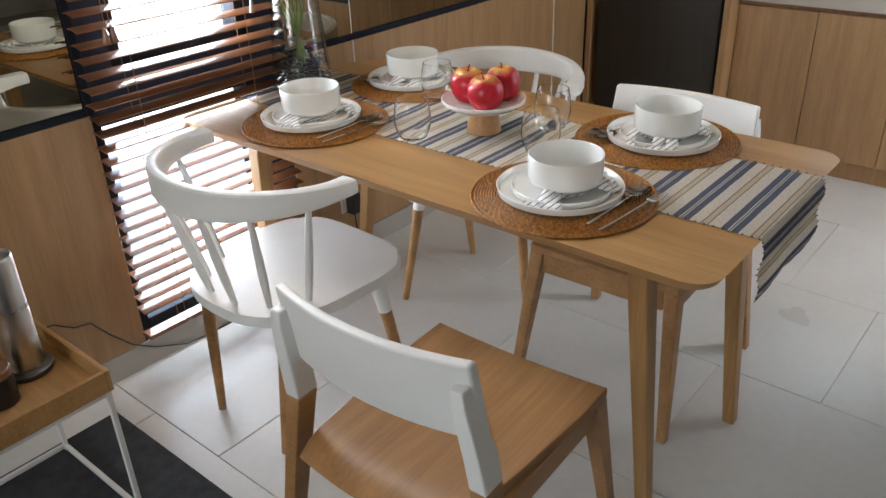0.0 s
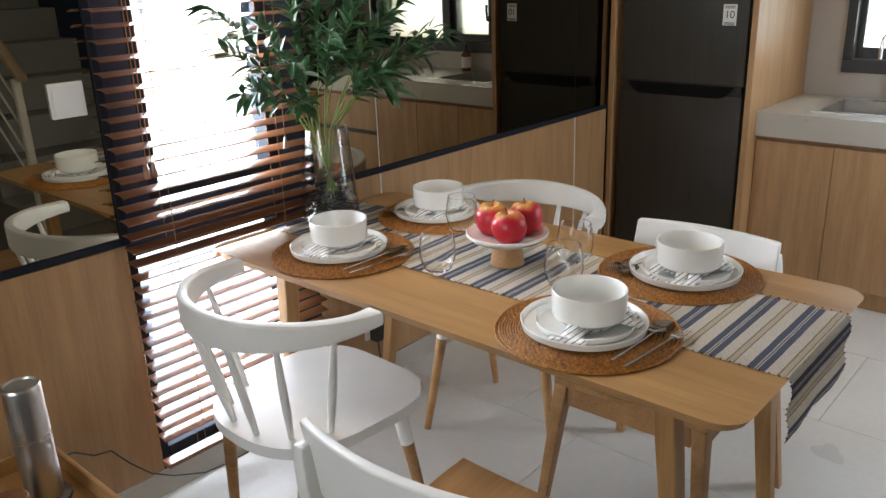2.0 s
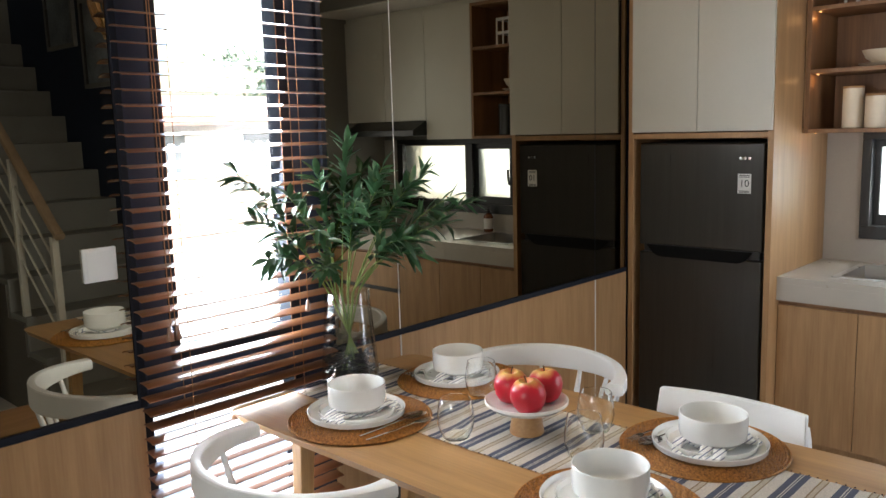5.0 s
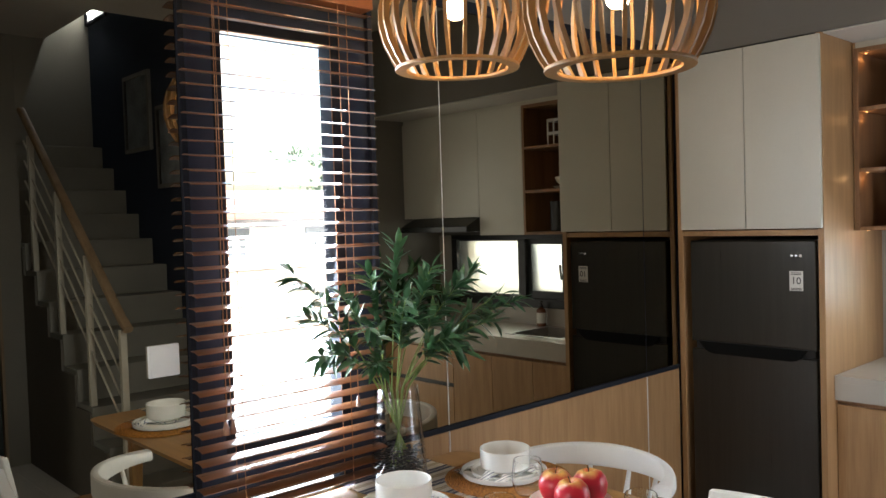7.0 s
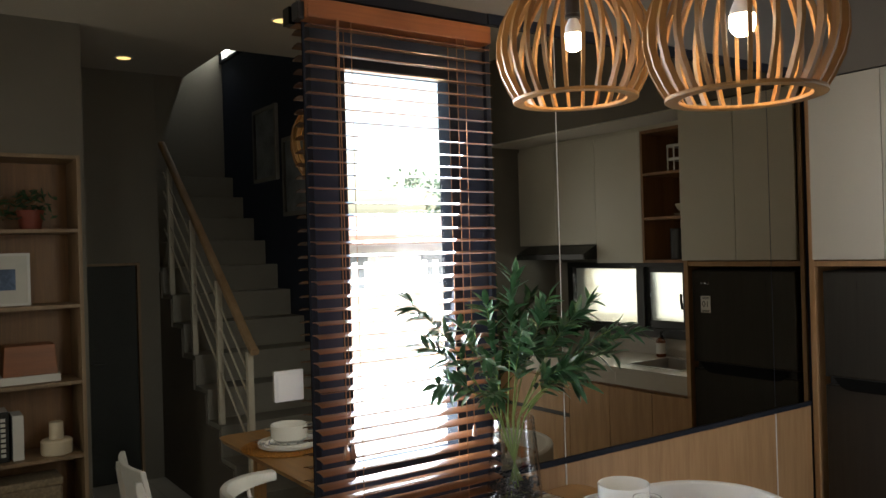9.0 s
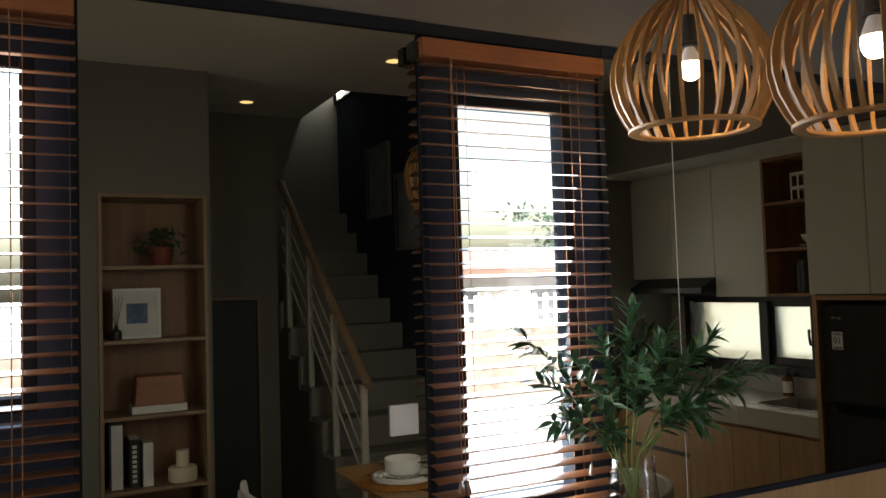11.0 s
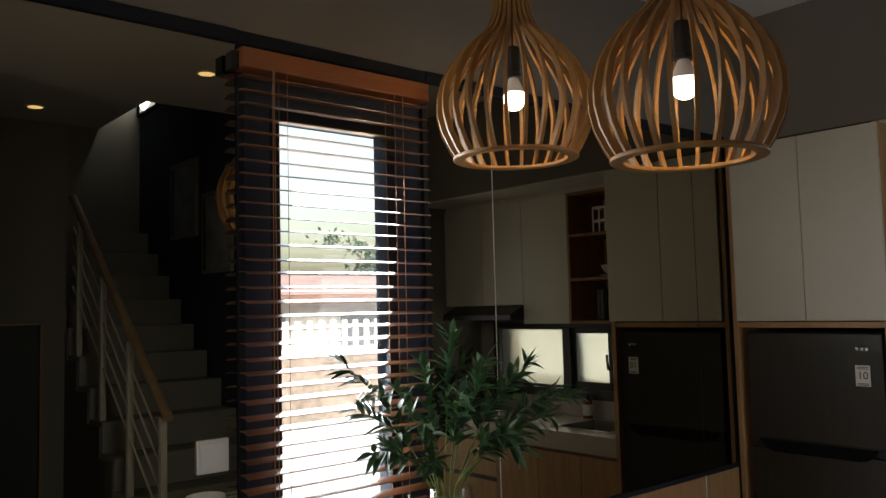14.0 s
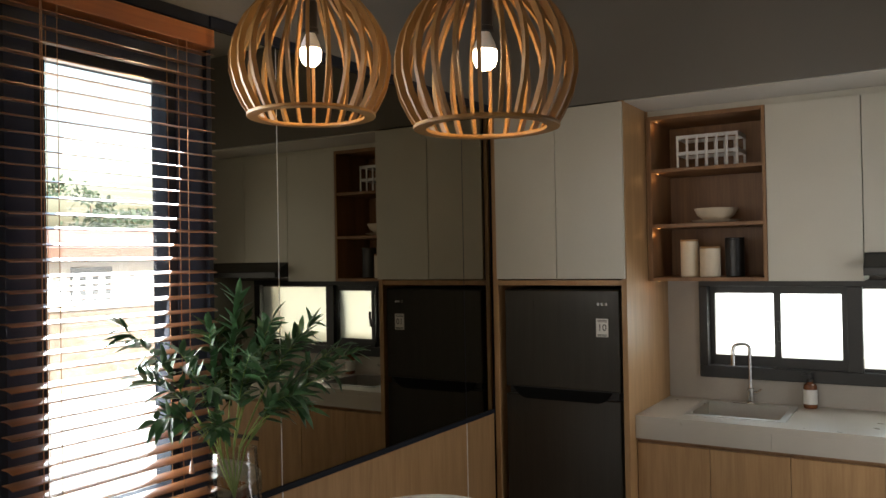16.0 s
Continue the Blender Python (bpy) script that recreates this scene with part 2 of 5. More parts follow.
def thin_glass(name, color, rim):
    """Clear thin-walled glass: light passes straight, gloss grows towards grazing angles."""
    m, n, l, b = nodes_of(name)
    n.remove(b)
    clear, gloss, mix, fres = n.new("ShaderNodeBsdfTransparent"), n.new("ShaderNodeBsdfGlossy"), n.new("ShaderNodeMixShader"), n.new("ShaderNodeLayerWeight")
    clear.inputs["Color"].default_value = (*color, 1)
    gloss.inputs["Roughness"].default_value = 0.02
    fres.inputs["Blend"].default_value = 0.5
    power, scale = n.new("ShaderNodeMath"), n.new("ShaderNodeMath")
    power.operation, scale.operation = "POWER", "MULTIPLY_ADD"
    power.inputs[1].default_value = 2.4
    scale.inputs[1].default_value, scale.inputs[2].default_value = rim, 0.035
    l.new(fres.outputs["Facing"], power.inputs[0])
    l.new(power.outputs[0], scale.inputs[0])
    l.new(scale.outputs[0], mix.inputs[0])
    l.new(clear.outputs[0], mix.inputs[1])
    l.new(gloss.outputs[0], mix.inputs[2])
    l.new(mix.outputs[0], n["Material Output"].inputs["Surface"])
    return m


GLASS = thin_glass("clear_glass", (0.985, 0.99, 0.988), 0.70)
TUMBLER_GLASS = glass_mat("drinking_glass", (0.99, 1.0, 0.995), 0.0, 1.46)
PANE = thin_glass("window_glass", (0.96, 0.98, 0.98), 0.3)
FROST = glass_mat("frosted_glass", (0.58, 0.64, 0.63), 0.55, 1.2)
BULB = glow_mat("lit_bulb", (1.0, 0.83, 0.58), 5.4)
DOWNLIGHT = glow_mat("lit_downlight", (1.0, 0.72, 0.30), 0.8)
WHITE_CLOTH = (0.88, 0.83, 0.74)
BLUE_CLOTH = (0.150, 0.162, 0.225)
TAN_CLOTH = (0.46, 0.36, 0.22)
PALE_CLOTH = (0.74, 0.66, 0.52)
RUNNER = striped_cloth("striped_runner", "X", [(0.0, WHITE_CLOTH), (0.21, BLUE_CLOTH), (0.350, WHITE_CLOTH), (0.372, BLUE_CLOTH), (0.403, WHITE_CLOTH), (0.425, BLUE_CLOTH), (0.565, WHITE_CLOTH), (0.79, TAN_CLOTH), (0.825, PALE_CLOTH), (0.925, TAN_CLOTH), (0.955, WHITE_CLOTH)], 0.1043, 0.0102)
NAPKIN = striped_cloth("striped_napkin", "X", [(0.0, (0.88, 0.87, 0.84)), (0.74, (0.24, 0.26, 0.34))], 0.0150)


# ---- mesh helpers ----
def part(name, bm, material, parent=None, label="", m=None, sharp=38):
    """Links a bmesh as one mesh object under a thing or a part."""
    me = bpy.data.meshes.new(name)
    bmesh.ops.recalc_face_normals(bm, faces=bm.faces)
    area = {f: f.calc_area() for f in bm.faces}
    for f in bm.faces:
        f.smooth = True
    for e in bm.edges:
        angle = e.calc_face_angle(0.0)
        pair = sorted(area[f] for f in e.link_faces)
        wide = len(pair) == 2 and pair[1] > 6 * pair[0] and angle > 0.15
        e.smooth = not (angle > radians(sharp) or wide)
    bm.to_mesh(me)
    bm.free()
    me.materials.append(material)
    ob = new(name, me)
    ob.parent = parent
    if m is not None:
        ob.matrix_basis = m
    return tagged(ob, label)


def share(name, source, parent, m, label=""):
    ob = new(name, source.data)
    ob.parent = parent
    ob.matrix_basis = m
    return tagged(ob, label)


def thing(name, label, category, m=None, group="", kind=""):
    ob = new(name)
    ob.empty_display_size = 0.05
    if m is not None:
        ob.matrix_basis = m
    return tagged(ob, label, category, group, kind)


def box(bm, x0, x1, y0, y1, z0, z1, bevel=0.0, seg=2):
    vs = [bm.verts.new((x, y, z)) for x in (x0, x1) for y in (y0, y1) for z in (z0, z1)]
    fs = [bm.faces.new([vs[i] for i in q]) for q in ((0, 1, 3, 2), (4, 6, 7, 5), (0, 4, 5, 1), (2, 3, 7, 6), (0, 2, 6, 4), (1, 5, 7, 3))]
    if bevel:
        es = list({e for f in fs for e in f.edges})
        bmesh.ops.bevel(bm, geom=es, offset=bevel, segments=seg, profile=0.5, affect="EDGES")
    return bm


def abox(*a, **k):
    return box(bmesh.new(), *a, **k)


def taper(bm, a, b, wa, wb, bevel=0.003):
    """A square bar from a to b, with half widths (x, y) at both ends."""
    vs = [bm.verts.new((p[0] + sx * w[0], p[1] + sy * w[1], p[2])) for p, w in ((a, wa), (b, wb)) for sx, sy in ((-1, -1), (1, -1), (1, 1), (-1, 1))]
    fs = [bm.faces.new([vs[i] for i in q]) for q in ((0, 1, 2, 3), (4, 7, 6, 5), (0, 4, 5, 1), (1, 5, 6, 2), (2, 6, 7, 3), (3, 7, 4, 0))]
    if bevel:
        bmesh.ops.bevel(bm, geom=list({e for f in fs for e in f.edges}), offset=bevel, segments=2, profile=0.5, affect="EDGES")
    return bm


def lathe(bm, profile, n=32, cx=0.0, cy=0.0):
    rings = []
    for r, z in profile:
        if r < 1e-5:
            rings.append([bm.verts.new((cx, cy, z))])
        else:
            rings.append([bm.verts.new((cx + r * math.cos(2 * math.pi * i / n), cy + r * math.sin(2 * math.pi * i / n), z)) for i in range(n)])
    for a, b in zip(rings, rings[1:]):
        for i in range(n):
            j = (i + 1) % n
            if len(a) == 1 and len(b) == 1:
                continue
            if len(a) == 1:
                bm.faces.new((a[0], b[j], b[i]))
            elif len(b) == 1:
                bm.faces.new((a[i], a[j], b[0]))
            else:
                bm.faces.new((a[i], a[j], b[j], b[i]))
    return bm


def turned(profile, n=32, cx=0.0, cy=0.0):
    return lathe(bmesh.new(), profile, n, cx, cy)


def tube(bm, pts, radius, n=8):
    """A round bar along points; radius is one number or one for each point."""
    pts = [Vector(p) for p in pts]
    rs = radius if isinstance(radius, (list, tuple)) else [radius] * len(pts)
    rings, side = [], None
    for i, p in enumerate(pts):
        d = (pts[min(i + 1, len(pts) - 1)] - pts[max(i - 1, 0)]).normalized()
        if side is None:
            side = d.orthogonal().normalized()
        side = (side - d * side.dot(d)).normalized()
        up = d.cross(side)
        rings.append([bm.verts.new(p + rs[i] * (math.cos(a) * side + math.sin(a) * up)) for a in [2 * math.pi * k / n for k in range(n)]])
    for a, b in zip(rings, rings[1:]):
        for i in range(n):
            j = (i + 1) % n
            bm.faces.new((a[i], a[j], b[j], b[i]))
    bm.faces.new(rings[0][::-1])
    bm.faces.new(rings[-1])
    return bm


def bar(a, b, ra, rb=None, n=10):
    return tube(bmesh.new(), [a, b], [ra, ra if rb is None else rb], n)


def prism(bm, poly, z0, z1, bevel=0.0, seg=2):
    lo = [bm.verts.new((x, y, z0)) for x, y in poly]
    hi = [bm.verts.new((x, y, z1)) for x, y in poly]
    a, b = bm.faces.new(lo[::-1]), bm.faces.new(hi)
    for i in range(len(poly)):
        j = (i + 1) % len(poly)
        bm.faces.new((lo[i], lo[j], hi[j], hi[i]))
    if bevel:
        bmesh.ops.bevel(bm, geom=list(a.edges) + list(b.edges), offset=bevel, segments=seg, profile=0.5, affect="EDGES")
    return bm


def rounded(x0, x1, y0, y1, r, n=8):
    out = []
    for cx, cy, a0 in ((x1 - r, y1 - r, 0), (x0 + r, y1 - r, 90), (x0 + r, y0 + r, 180), (x1 - r, y0 + r, 270)):
        for k in range(n + 1):
            a = radians(a0 + 90 * k / n)
            out.append((cx + r * math.cos(a), cy + r * math.sin(a)))
    return out


def sweep(bm, pts, sizes, n=None):
    """A flat bar along points: sizes gives (across, up) at each; rounded edges."""
    pts = [Vector(p) for p in pts]
    rings = []
    for i, p in enumerate(pts):
        d = (pts[min(i + 1, len(pts) - 1)] - pts[max(i - 1, 0)]).normalized()
        across = d.cross(Vector((0, 0, 1))).normalized()
        up = across.cross(d)
        w, h = sizes[i][0] / 2, sizes[i][1] / 2
        r = min(w, h) * 0.6
        ring = []
        for sx, sy, a0 in ((1, 1, 0), (-1, 1, 90), (-1, -1, 180), (1, -1, 270)):
            for k in range(3):
                a = radians(a0 + 45 * k)
                ring.append(bm.verts.new(p + across * (sx * (w - r) + r * math.cos(a)) + up * (sy * (h - r) + r * math.sin(a))))
        rings.append(ring)
    m = len(rings[0])
    for a, b in zip(rings, rings[1:]):
        for i in range(m):
            j = (i + 1) % m
            bm.faces.new((a[i], a[j], b[j], b[i]))
    bm.faces.new(rings[0][::-1])
    bm.faces.new(rings[-1])
    return bm


def wall_with_holes(axis, at, thick, u0, u1, z0, z1, holes):
    """A wall across an axis ('x' or 'y') from at to at + thick, with openings (u0, u1, z0, z1)."""
    bm = bmesh.new()
    us = sorted({u0, u1, *[h[0] for h in holes], *[h[1] for h in holes]})
    for a, b in zip(us, us[1:]):
        cuts = sorted([(h[2], h[3]) for h in holes if h[0] <= a and h[1] >= b])
        z = z0
        for lo, hi in cuts + [(z1, z1)]:
            if lo > z + 1e-4:
                lohi = (min(at, at + thick), max(at, at + thick))
                if axis == "x":
                    box(bm, *lohi, a, b, z, lo)
                else:
                    box(bm, a, b, *lohi, z, lo)
            z = max(z, hi)
    bmesh.ops.remove_doubles(bm, verts=bm.verts, dist=1e-4)
    bm.verts.index_update()
    seen = {}
    for f in bm.faces:
        seen.setdefault(frozenset(v.index for v in f.verts), []).append(f)
    bmesh.ops.delete(bm, geom=[f for g in seen.values() if len(g) > 1 for f in g], context="FACES_ONLY")
    return bm


# ---- structure ----
CZ = 3.0          # ceiling
MB, MT = 0.849, 2.405   # mirror's lower and upper edge
WIN = [(0.957, 1.628), (-0.645, 0.018)]     # the two blinds along the west wall
SILL_Z = [0.925, 1.36, 0.11]
HEAD_Z = [2.24, 2.24, 0.815]
GLASS_Y = [(1.112, 1.506), (-0.508, -0.110), (1.010, 1.506)]

tagged(part("wall_west", wall_with_holes("x", -0.012, -0.075, -2.95, 4.44, 0.0, CZ, [(a - 0.035, b + 0.035, z, h) for (a, b), z, h in zip(GLASS_Y, SILL_Z, HEAD_Z)]), NAVY),
       "dark navy painted wall behind the blinds and mirrors", "wall", kind="structure")
tagged(part("wall_west_upper", abox(-0.012, 0.0, -2.95, 4.29, 2.445, CZ), WALL), "taupe painted wall above the mirrors", "wall", kind="structure")
tagged(part("wall_north", wall_with_holes("y", 4.29, 0.15, -0.15, 6.2, 0.0, CZ, [(0.93, 2.36, 1.02, 1.48)]), WALL),
       "taupe painted kitchen wall with a window opening", "wall", kind="structure")
tagged(part("splashback", wall_with_holes("y", 4.29, -0.012, 0.735, 2.54, 0.862, 1.5, [(0.905, 2.385, 0.982, 1.5)]), SPLASH),
       "greige stone splashback above the worktop", "splashback", kind="structure")
# the opening is assumed and out of view, added to let light in
tagged(part("wall_south", wall_with_holes("y", -2.95, -0.15, -0.15, 6.2, 0.0, CZ, [(0.80, 2.20, 0.60, 2.1)]), WALL), "taupe painted wall with an added, unseen light opening", "wall", kind="structure")
tagged(part("wall_east", abox(6.05, 6.2, -2.95, 4.29, 0, 5.0), WALL), "taupe painted end wall", "wall", kind="structure")
tagged(part("wall_door_side", wall_with_holes("x", 3.92, 0.12, 0.87, 1.585, 0.0, CZ, [(1.05, 1.44, 0.0, 1.60)]), WALL), "taupe painted wall beside the stairs", "wall", kind="structure")
tagged(part("wall_bookcase", wall_with_holes("x", 2.80, 0.34, -2.95, 0.87, 0.0, CZ, [(0.235, 0.85, 0.06, 2.235)]), WALL), "dark taupe wall with a built-in bookcase recess", "wall", kind="structure")
tagged(part("wall_return", abox(3.14, 4.04, 0.75, 0.87, 0, CZ), WALL), "taupe painted return wall", "wall", kind="structure")
tagged(part("wall_stair_side", abox(2.20, 6.05, 2.50, 2.64, 0, 5.0), NAVY), "dark navy painted stairwell wall", "wall", kind="structure")
# no known entrance here: the hole is added for the side lamp
tagged(part("wall_kitchen_end", wall_with_holes("x", 2.545, 0.10, 2.64, 4.29, 0, CZ, [(2.86, 3.52, 0.0, 2.15)]), WALL), "taupe painted wall beside the kitchen with an added, unseen light opening", "wall", kind="structure")
bm = bmesh.new()
box(bm, -0.15, 2.98, -3.1, 4.44, CZ, CZ + 0.12)
box(bm, 2.98, 6.2, -3.1, 1.80, CZ, CZ + 0.12)
box(bm, 2.98, 6.2, 2.64, 4.44, CZ, CZ + 0.12)
tagged(part("ceiling", bm, CEIL), "off-white painted ceiling with a stairwell opening", "ceiling", kind="structure")
tagged(part("wall_stair_end", abox(5.05, 5.15, 1.585, 2.50, 0, 5.0), WALL), "pale end wall of the stairwell", "wall", kind="structure")
tagged(part("wall_stair_left", abox(4.04, 6.05, 1.465, 1.585, 0, 5.0), WALL), "pale wall rising beside the stairs", "wall", kind="structure")
bm = bmesh.new()
box(bm, 2.86, 2.98, 1.465, 2.64, CZ + 0.12, 5.0)
box(bm, 2.98, 4.04, 1.68, 1.80, CZ + 0.12, 5.0)
tagged(part("wall_stair_front", bm, WALL), "taupe wall round the stairwell opening", "wall", kind="structure")
bm = bmesh.new()
ends = [[bm.verts.new((x, y, z)) for y, z in ((1.5855, 2.40), (1.80, 2.999), (1.5855, 2.999))] for x in (3.92, 5.049)]
bm.faces.new(ends[0][::-1]), bm.faces.new(ends[1])
for i in range(3):
    bm.faces.new((ends[0][i], ends[0][(i + 1) % 3], ends[1][(i + 1) % 3], ends[1][i]))
tagged(part("stair_soffit", bm, WALL), "taupe painted sloping soffit beside the stairs", "soffit", kind="structure")
tagged(part("stairwell_roof", abox(2.86, 6.2, 1.465, 2.64, 5.0, 5.1), CEIL), "painted roof of the stairwell", "ceiling", kind="structure")
tagged(part("bulkhead", abox(0.0, 2.545, 3.585, 4.29, 2.392, CZ), WALL), "taupe painted bulkhead above the kitchen cabinets", "bulkhead", kind="structure")
tagged(part("bulkhead_underside", abox(0.735, 2.545, 3.60, 4.28, 2.384, 2.3905), CEIL), "pale underside of the kitchen bulkhead", "bulkhead", kind="structure")

# floor with porcelain tiles in half bond
floor = tagged(part("floor", abox(-0.15, 6.2, -3.1, 4.44, -0.2, -0.006), GROUT), "pale porcelain tiled floor with narrow joints", "floor", kind="structure")
tile_mesh = part("tile", prism(bmesh.new(), rounded(-0.299, 0.299, -0.299, 0.299, 0.003, 1), -0.012, 0.0, 0.0012, 1), TILE, floor, m=pose(0.13 + 0.0, 2.32, 0))
first_tile = True
for row in range(-8, 4):
    y = 2.045 + 0.6 * row + 0.3
    shift = 0.3 if row % 2 == 0 else 0.0
    for col in range(-3, 8):
        x = 1.43 + shift + 0.6 * col + 0.3
        if x < 0.25 or x > 6.0 or y > 4.3 or y < -2.9:
            continue
        if first_tile:
            tile_mesh.matrix_basis = pose(x, y, 0)
            first_tile = False
        else:
            share("tile", tile_mesh, floor, pose(x, y, random.uniform(-0.0004, 0.0), 0, 0, random.choice((0, 90, 180, 270))))
for row in range(-8, 4):
    y = 2.045 + 0.6 * row + 0.3
    shift = 0.3 if row % 2 == 0 else 0.0
    x1 = min(x for x in [1.43 + shift + 0.6 * c for c in range(-6, 8)] if x > -0.05)
    if x1 > 0.03 and -2.9 < y < 4.2:
        part("tile", prism(bmesh.new(), rounded(0.002, x1 - 0.0015, y - 0.299, y + 0.299, 0.003, 1), -0.012, 0.0, 0.0012, 1), TILE, floor)

# baseboards
bm = bmesh.new()
box(bm, 0.0, 0.006, 0.02, 3.585, 0.0, 0.085, 0.001)
tagged(part("baseboard", bm, STONE), "pale stone skirting under the wall panelling", "baseboard", kind="structure")

# wall mirrors with navy frames
def mirror(label, y0, y1, seams):
    t = thing("wall_mirror", label, "mirror", pose(0, 0, 0))
    cuts = [y0, *seams, y1]
    for a, b in zip(cuts, cuts[1:]):
        part("mirror_pane", abox(-0.008, 0.0, a + 0.0016, b - 0.0016, MB, MT, 0.0008, 1), MIRROR, t, "bronze tinted mirror glass")
    for c in seams:
        part("glass_edge", abox(-0.008, 0.0006, c - 0.0014, c + 0.0014, MB, MT), STEEL_PAINT if c < 3 else FRAME, t, "polished glass edge")
    part("bottom_rail", abox(-0.008, 0.008, y0, y1, MB - 0.022, MB - 0.001, 0.002), FRAME, t)
    part("top_rail", abox(-0.008, 0.012, y0, y1, MT + 0.001, 2.445, 0.002), FRAME, t)
    return t


m1 = mirror("bronze tinted wall mirror between two blinds", 0.020, 0.965, [])
part("side_rail", abox(-0.008, 0.010, 0.965, 0.985, MB - 0.022, 2.40, 0.002), FRAME, m1)
part("side_rail", abox(-0.008, 0.010, 0.001, 0.020, MB - 0.022, 2.40, 0.002), FRAME, m1)
m2 = mirror("bronze tinted wall mirror in three panes beside the kitchen", 1.665, 3.583, [1.976, 3.294])
part("side_rail", abox(-0.008, 0.010, 1.645, 1.665, MB - 0.022, 2.40, 0.002), FRAME, m2)
m3 = mirror("bronze tinted wall mirror past the second blind", -2.5, -0.68, [-1.6])
tagged(part("window_head_rail", abox(-0.011, 0.006, 0.966, 1.664, 2.405, 2.445, 0.002), FRAME), "navy metal rail above the window blind", "rail", kind="structure")
tagged(part("window_head_rail", abox(-0.011, 0.006, -0.68, 0.019, 2.405, 2.445, 0.002), FRAME), "navy metal rail above the window blind", "rail", kind="structure")

# oak panelling below the mirrors
def panelling(label, cuts):
    t = thing("wall_panelling", label, "wall panelling", pose(0, 0, 0))
    for a, b in zip(cuts, cuts[1:]):
        part("panel", abox(-0.008, 0.004, a + 0.0028, b - 0.0028, 0.087, MB - 0.024, 0.001, 1), PANEL, t)
    for c in cuts[1:-1]:
        part("joint_strip", abox(-0.008, 0.0060, c - 0.0026, c + 0.0026, 0.087, MB - 0.024), STEEL_PAINT, t, "thin pale metal joint strip")
    return t


panelling("oak veneer panelling below the mirror", [-2.5, -0.68])
panelling("oak veneer panelling below the mirror", [0.012, 0.978])
panelling("oak veneer panelling below the mirror with pale joint strips", [1.65, 1.973, 3.290, 3.583])

# windows in the west wall
def west_window(name, y0, y1, z0, z1, label):
    t = thing(name, label, "window", pose(-0.046, 0, 0), kind="structure")
    f = 0.035
    part("window_frame", abox(-0.041, 0.03, y0 - f, y0, z0 + 0.001, z1 - 0.001, 0.003), FRAME, t)
    part("window_frame", abox(-0.041, 0.03, y1, y1 + f, z0 + 0.001, z1 - 0.001, 0.003), FRAME, t)
    part("window_frame", abox(-0.041, 0.03, y0, y1, z0 + 0.001, z0 + 0.001 + f, 0.003), FRAME, t)
    part("window_frame", abox(-0.041, 0.03, y0, y1, z1 - 0.001 - f, z1 - 0.001, 0.003), FRAME, t)
    p = part("pane", abox(-0.003, 0.003, y0, y1, z0 + 0.001 + f, z1 - 0.001 - f), PANE, t)
    p.visible_shadow = False
    part("window_sill", abox(-0.060, -0.042, y0 - f + 0.002, y1 + f - 0.002, z0 + 0.0005, z0 + 0.010, 0.001), FRAME, t)
    return t


west_window("window_1", *GLASS_Y[0], SILL_Z[0], HEAD_Z[0], "tall narrow window with a dark frame")
west_window("window_2", *GLASS_Y[1], SILL_Z[1], HEAD_Z[1], "narrow window over a high sill with a dark frame")
west_window("window_4", *GLASS_Y[2], SILL_Z[2], HEAD_Z[2], "low window under the tall one, dark frame")

# kitchen window: frosted sliding panes in a black frame
kw = thing("window_3", "wide low window with black frame and frosted sliding panes", "window", pose(0, 4.29, 0), kind="structure")
part("window_frame", abox(0.905, 2.385, -0.03, 0.12, 0.982, 1.045, 0.003), BLACK, kw)
part("window_frame", abox(0.905, 2.385, -0.03, 0.12, 1.468, 1.503, 0.003), BLACK, kw)
for a, b in ((0.905, 0.948), (1.622, 1.690), (2.328, 2.385)):
    part("window_frame", abox(a, b, -0.03, 0.12, 1.045, 1.468, 0.003), BLACK, kw)
for a, b, d in ((0.948, 1.300, 0.03), (1.285, 1.622, 0.0)):
    s = part("sash", wall_with_holes("y", d, 0.025, a, b, 1.045, 1.468, [(a + 0.026, b - 0.026, 1.098, 1.430)]), BLACK, kw)
    p = part("pane", abox(a + 0.026, b - 0.026, d + 0.010, d + 0.016, 1.098, 1.430), FROST, s, "frosted glass pane")
    p.visible_shadow = False
p = part("pane", abox(1.690, 2.328, 0.012, 0.018, 1.045, 1.468), FROST, kw, "frosted fixed glass pane")
p.visible_shadow = False
part("glazing_bead", abox(1.6905, 2.3275, 0.0, 0.0115, 1.0455, 1.064, 0.002), BLACK, kw)
part("glazing_bead", abox(1.6905, 2.3275, 0.0, 0.0115, 1.456, 1.4675, 0.002), BLACK, kw)
part("latch", tube(bmesh.new(), [(1.303, -0.004, 1.19), (1.303, -0.02, 1.19), (1.303, -0.03, 1.25), (1.303, -0.03, 1.29)], 0.009, 8), BLACK, kw)

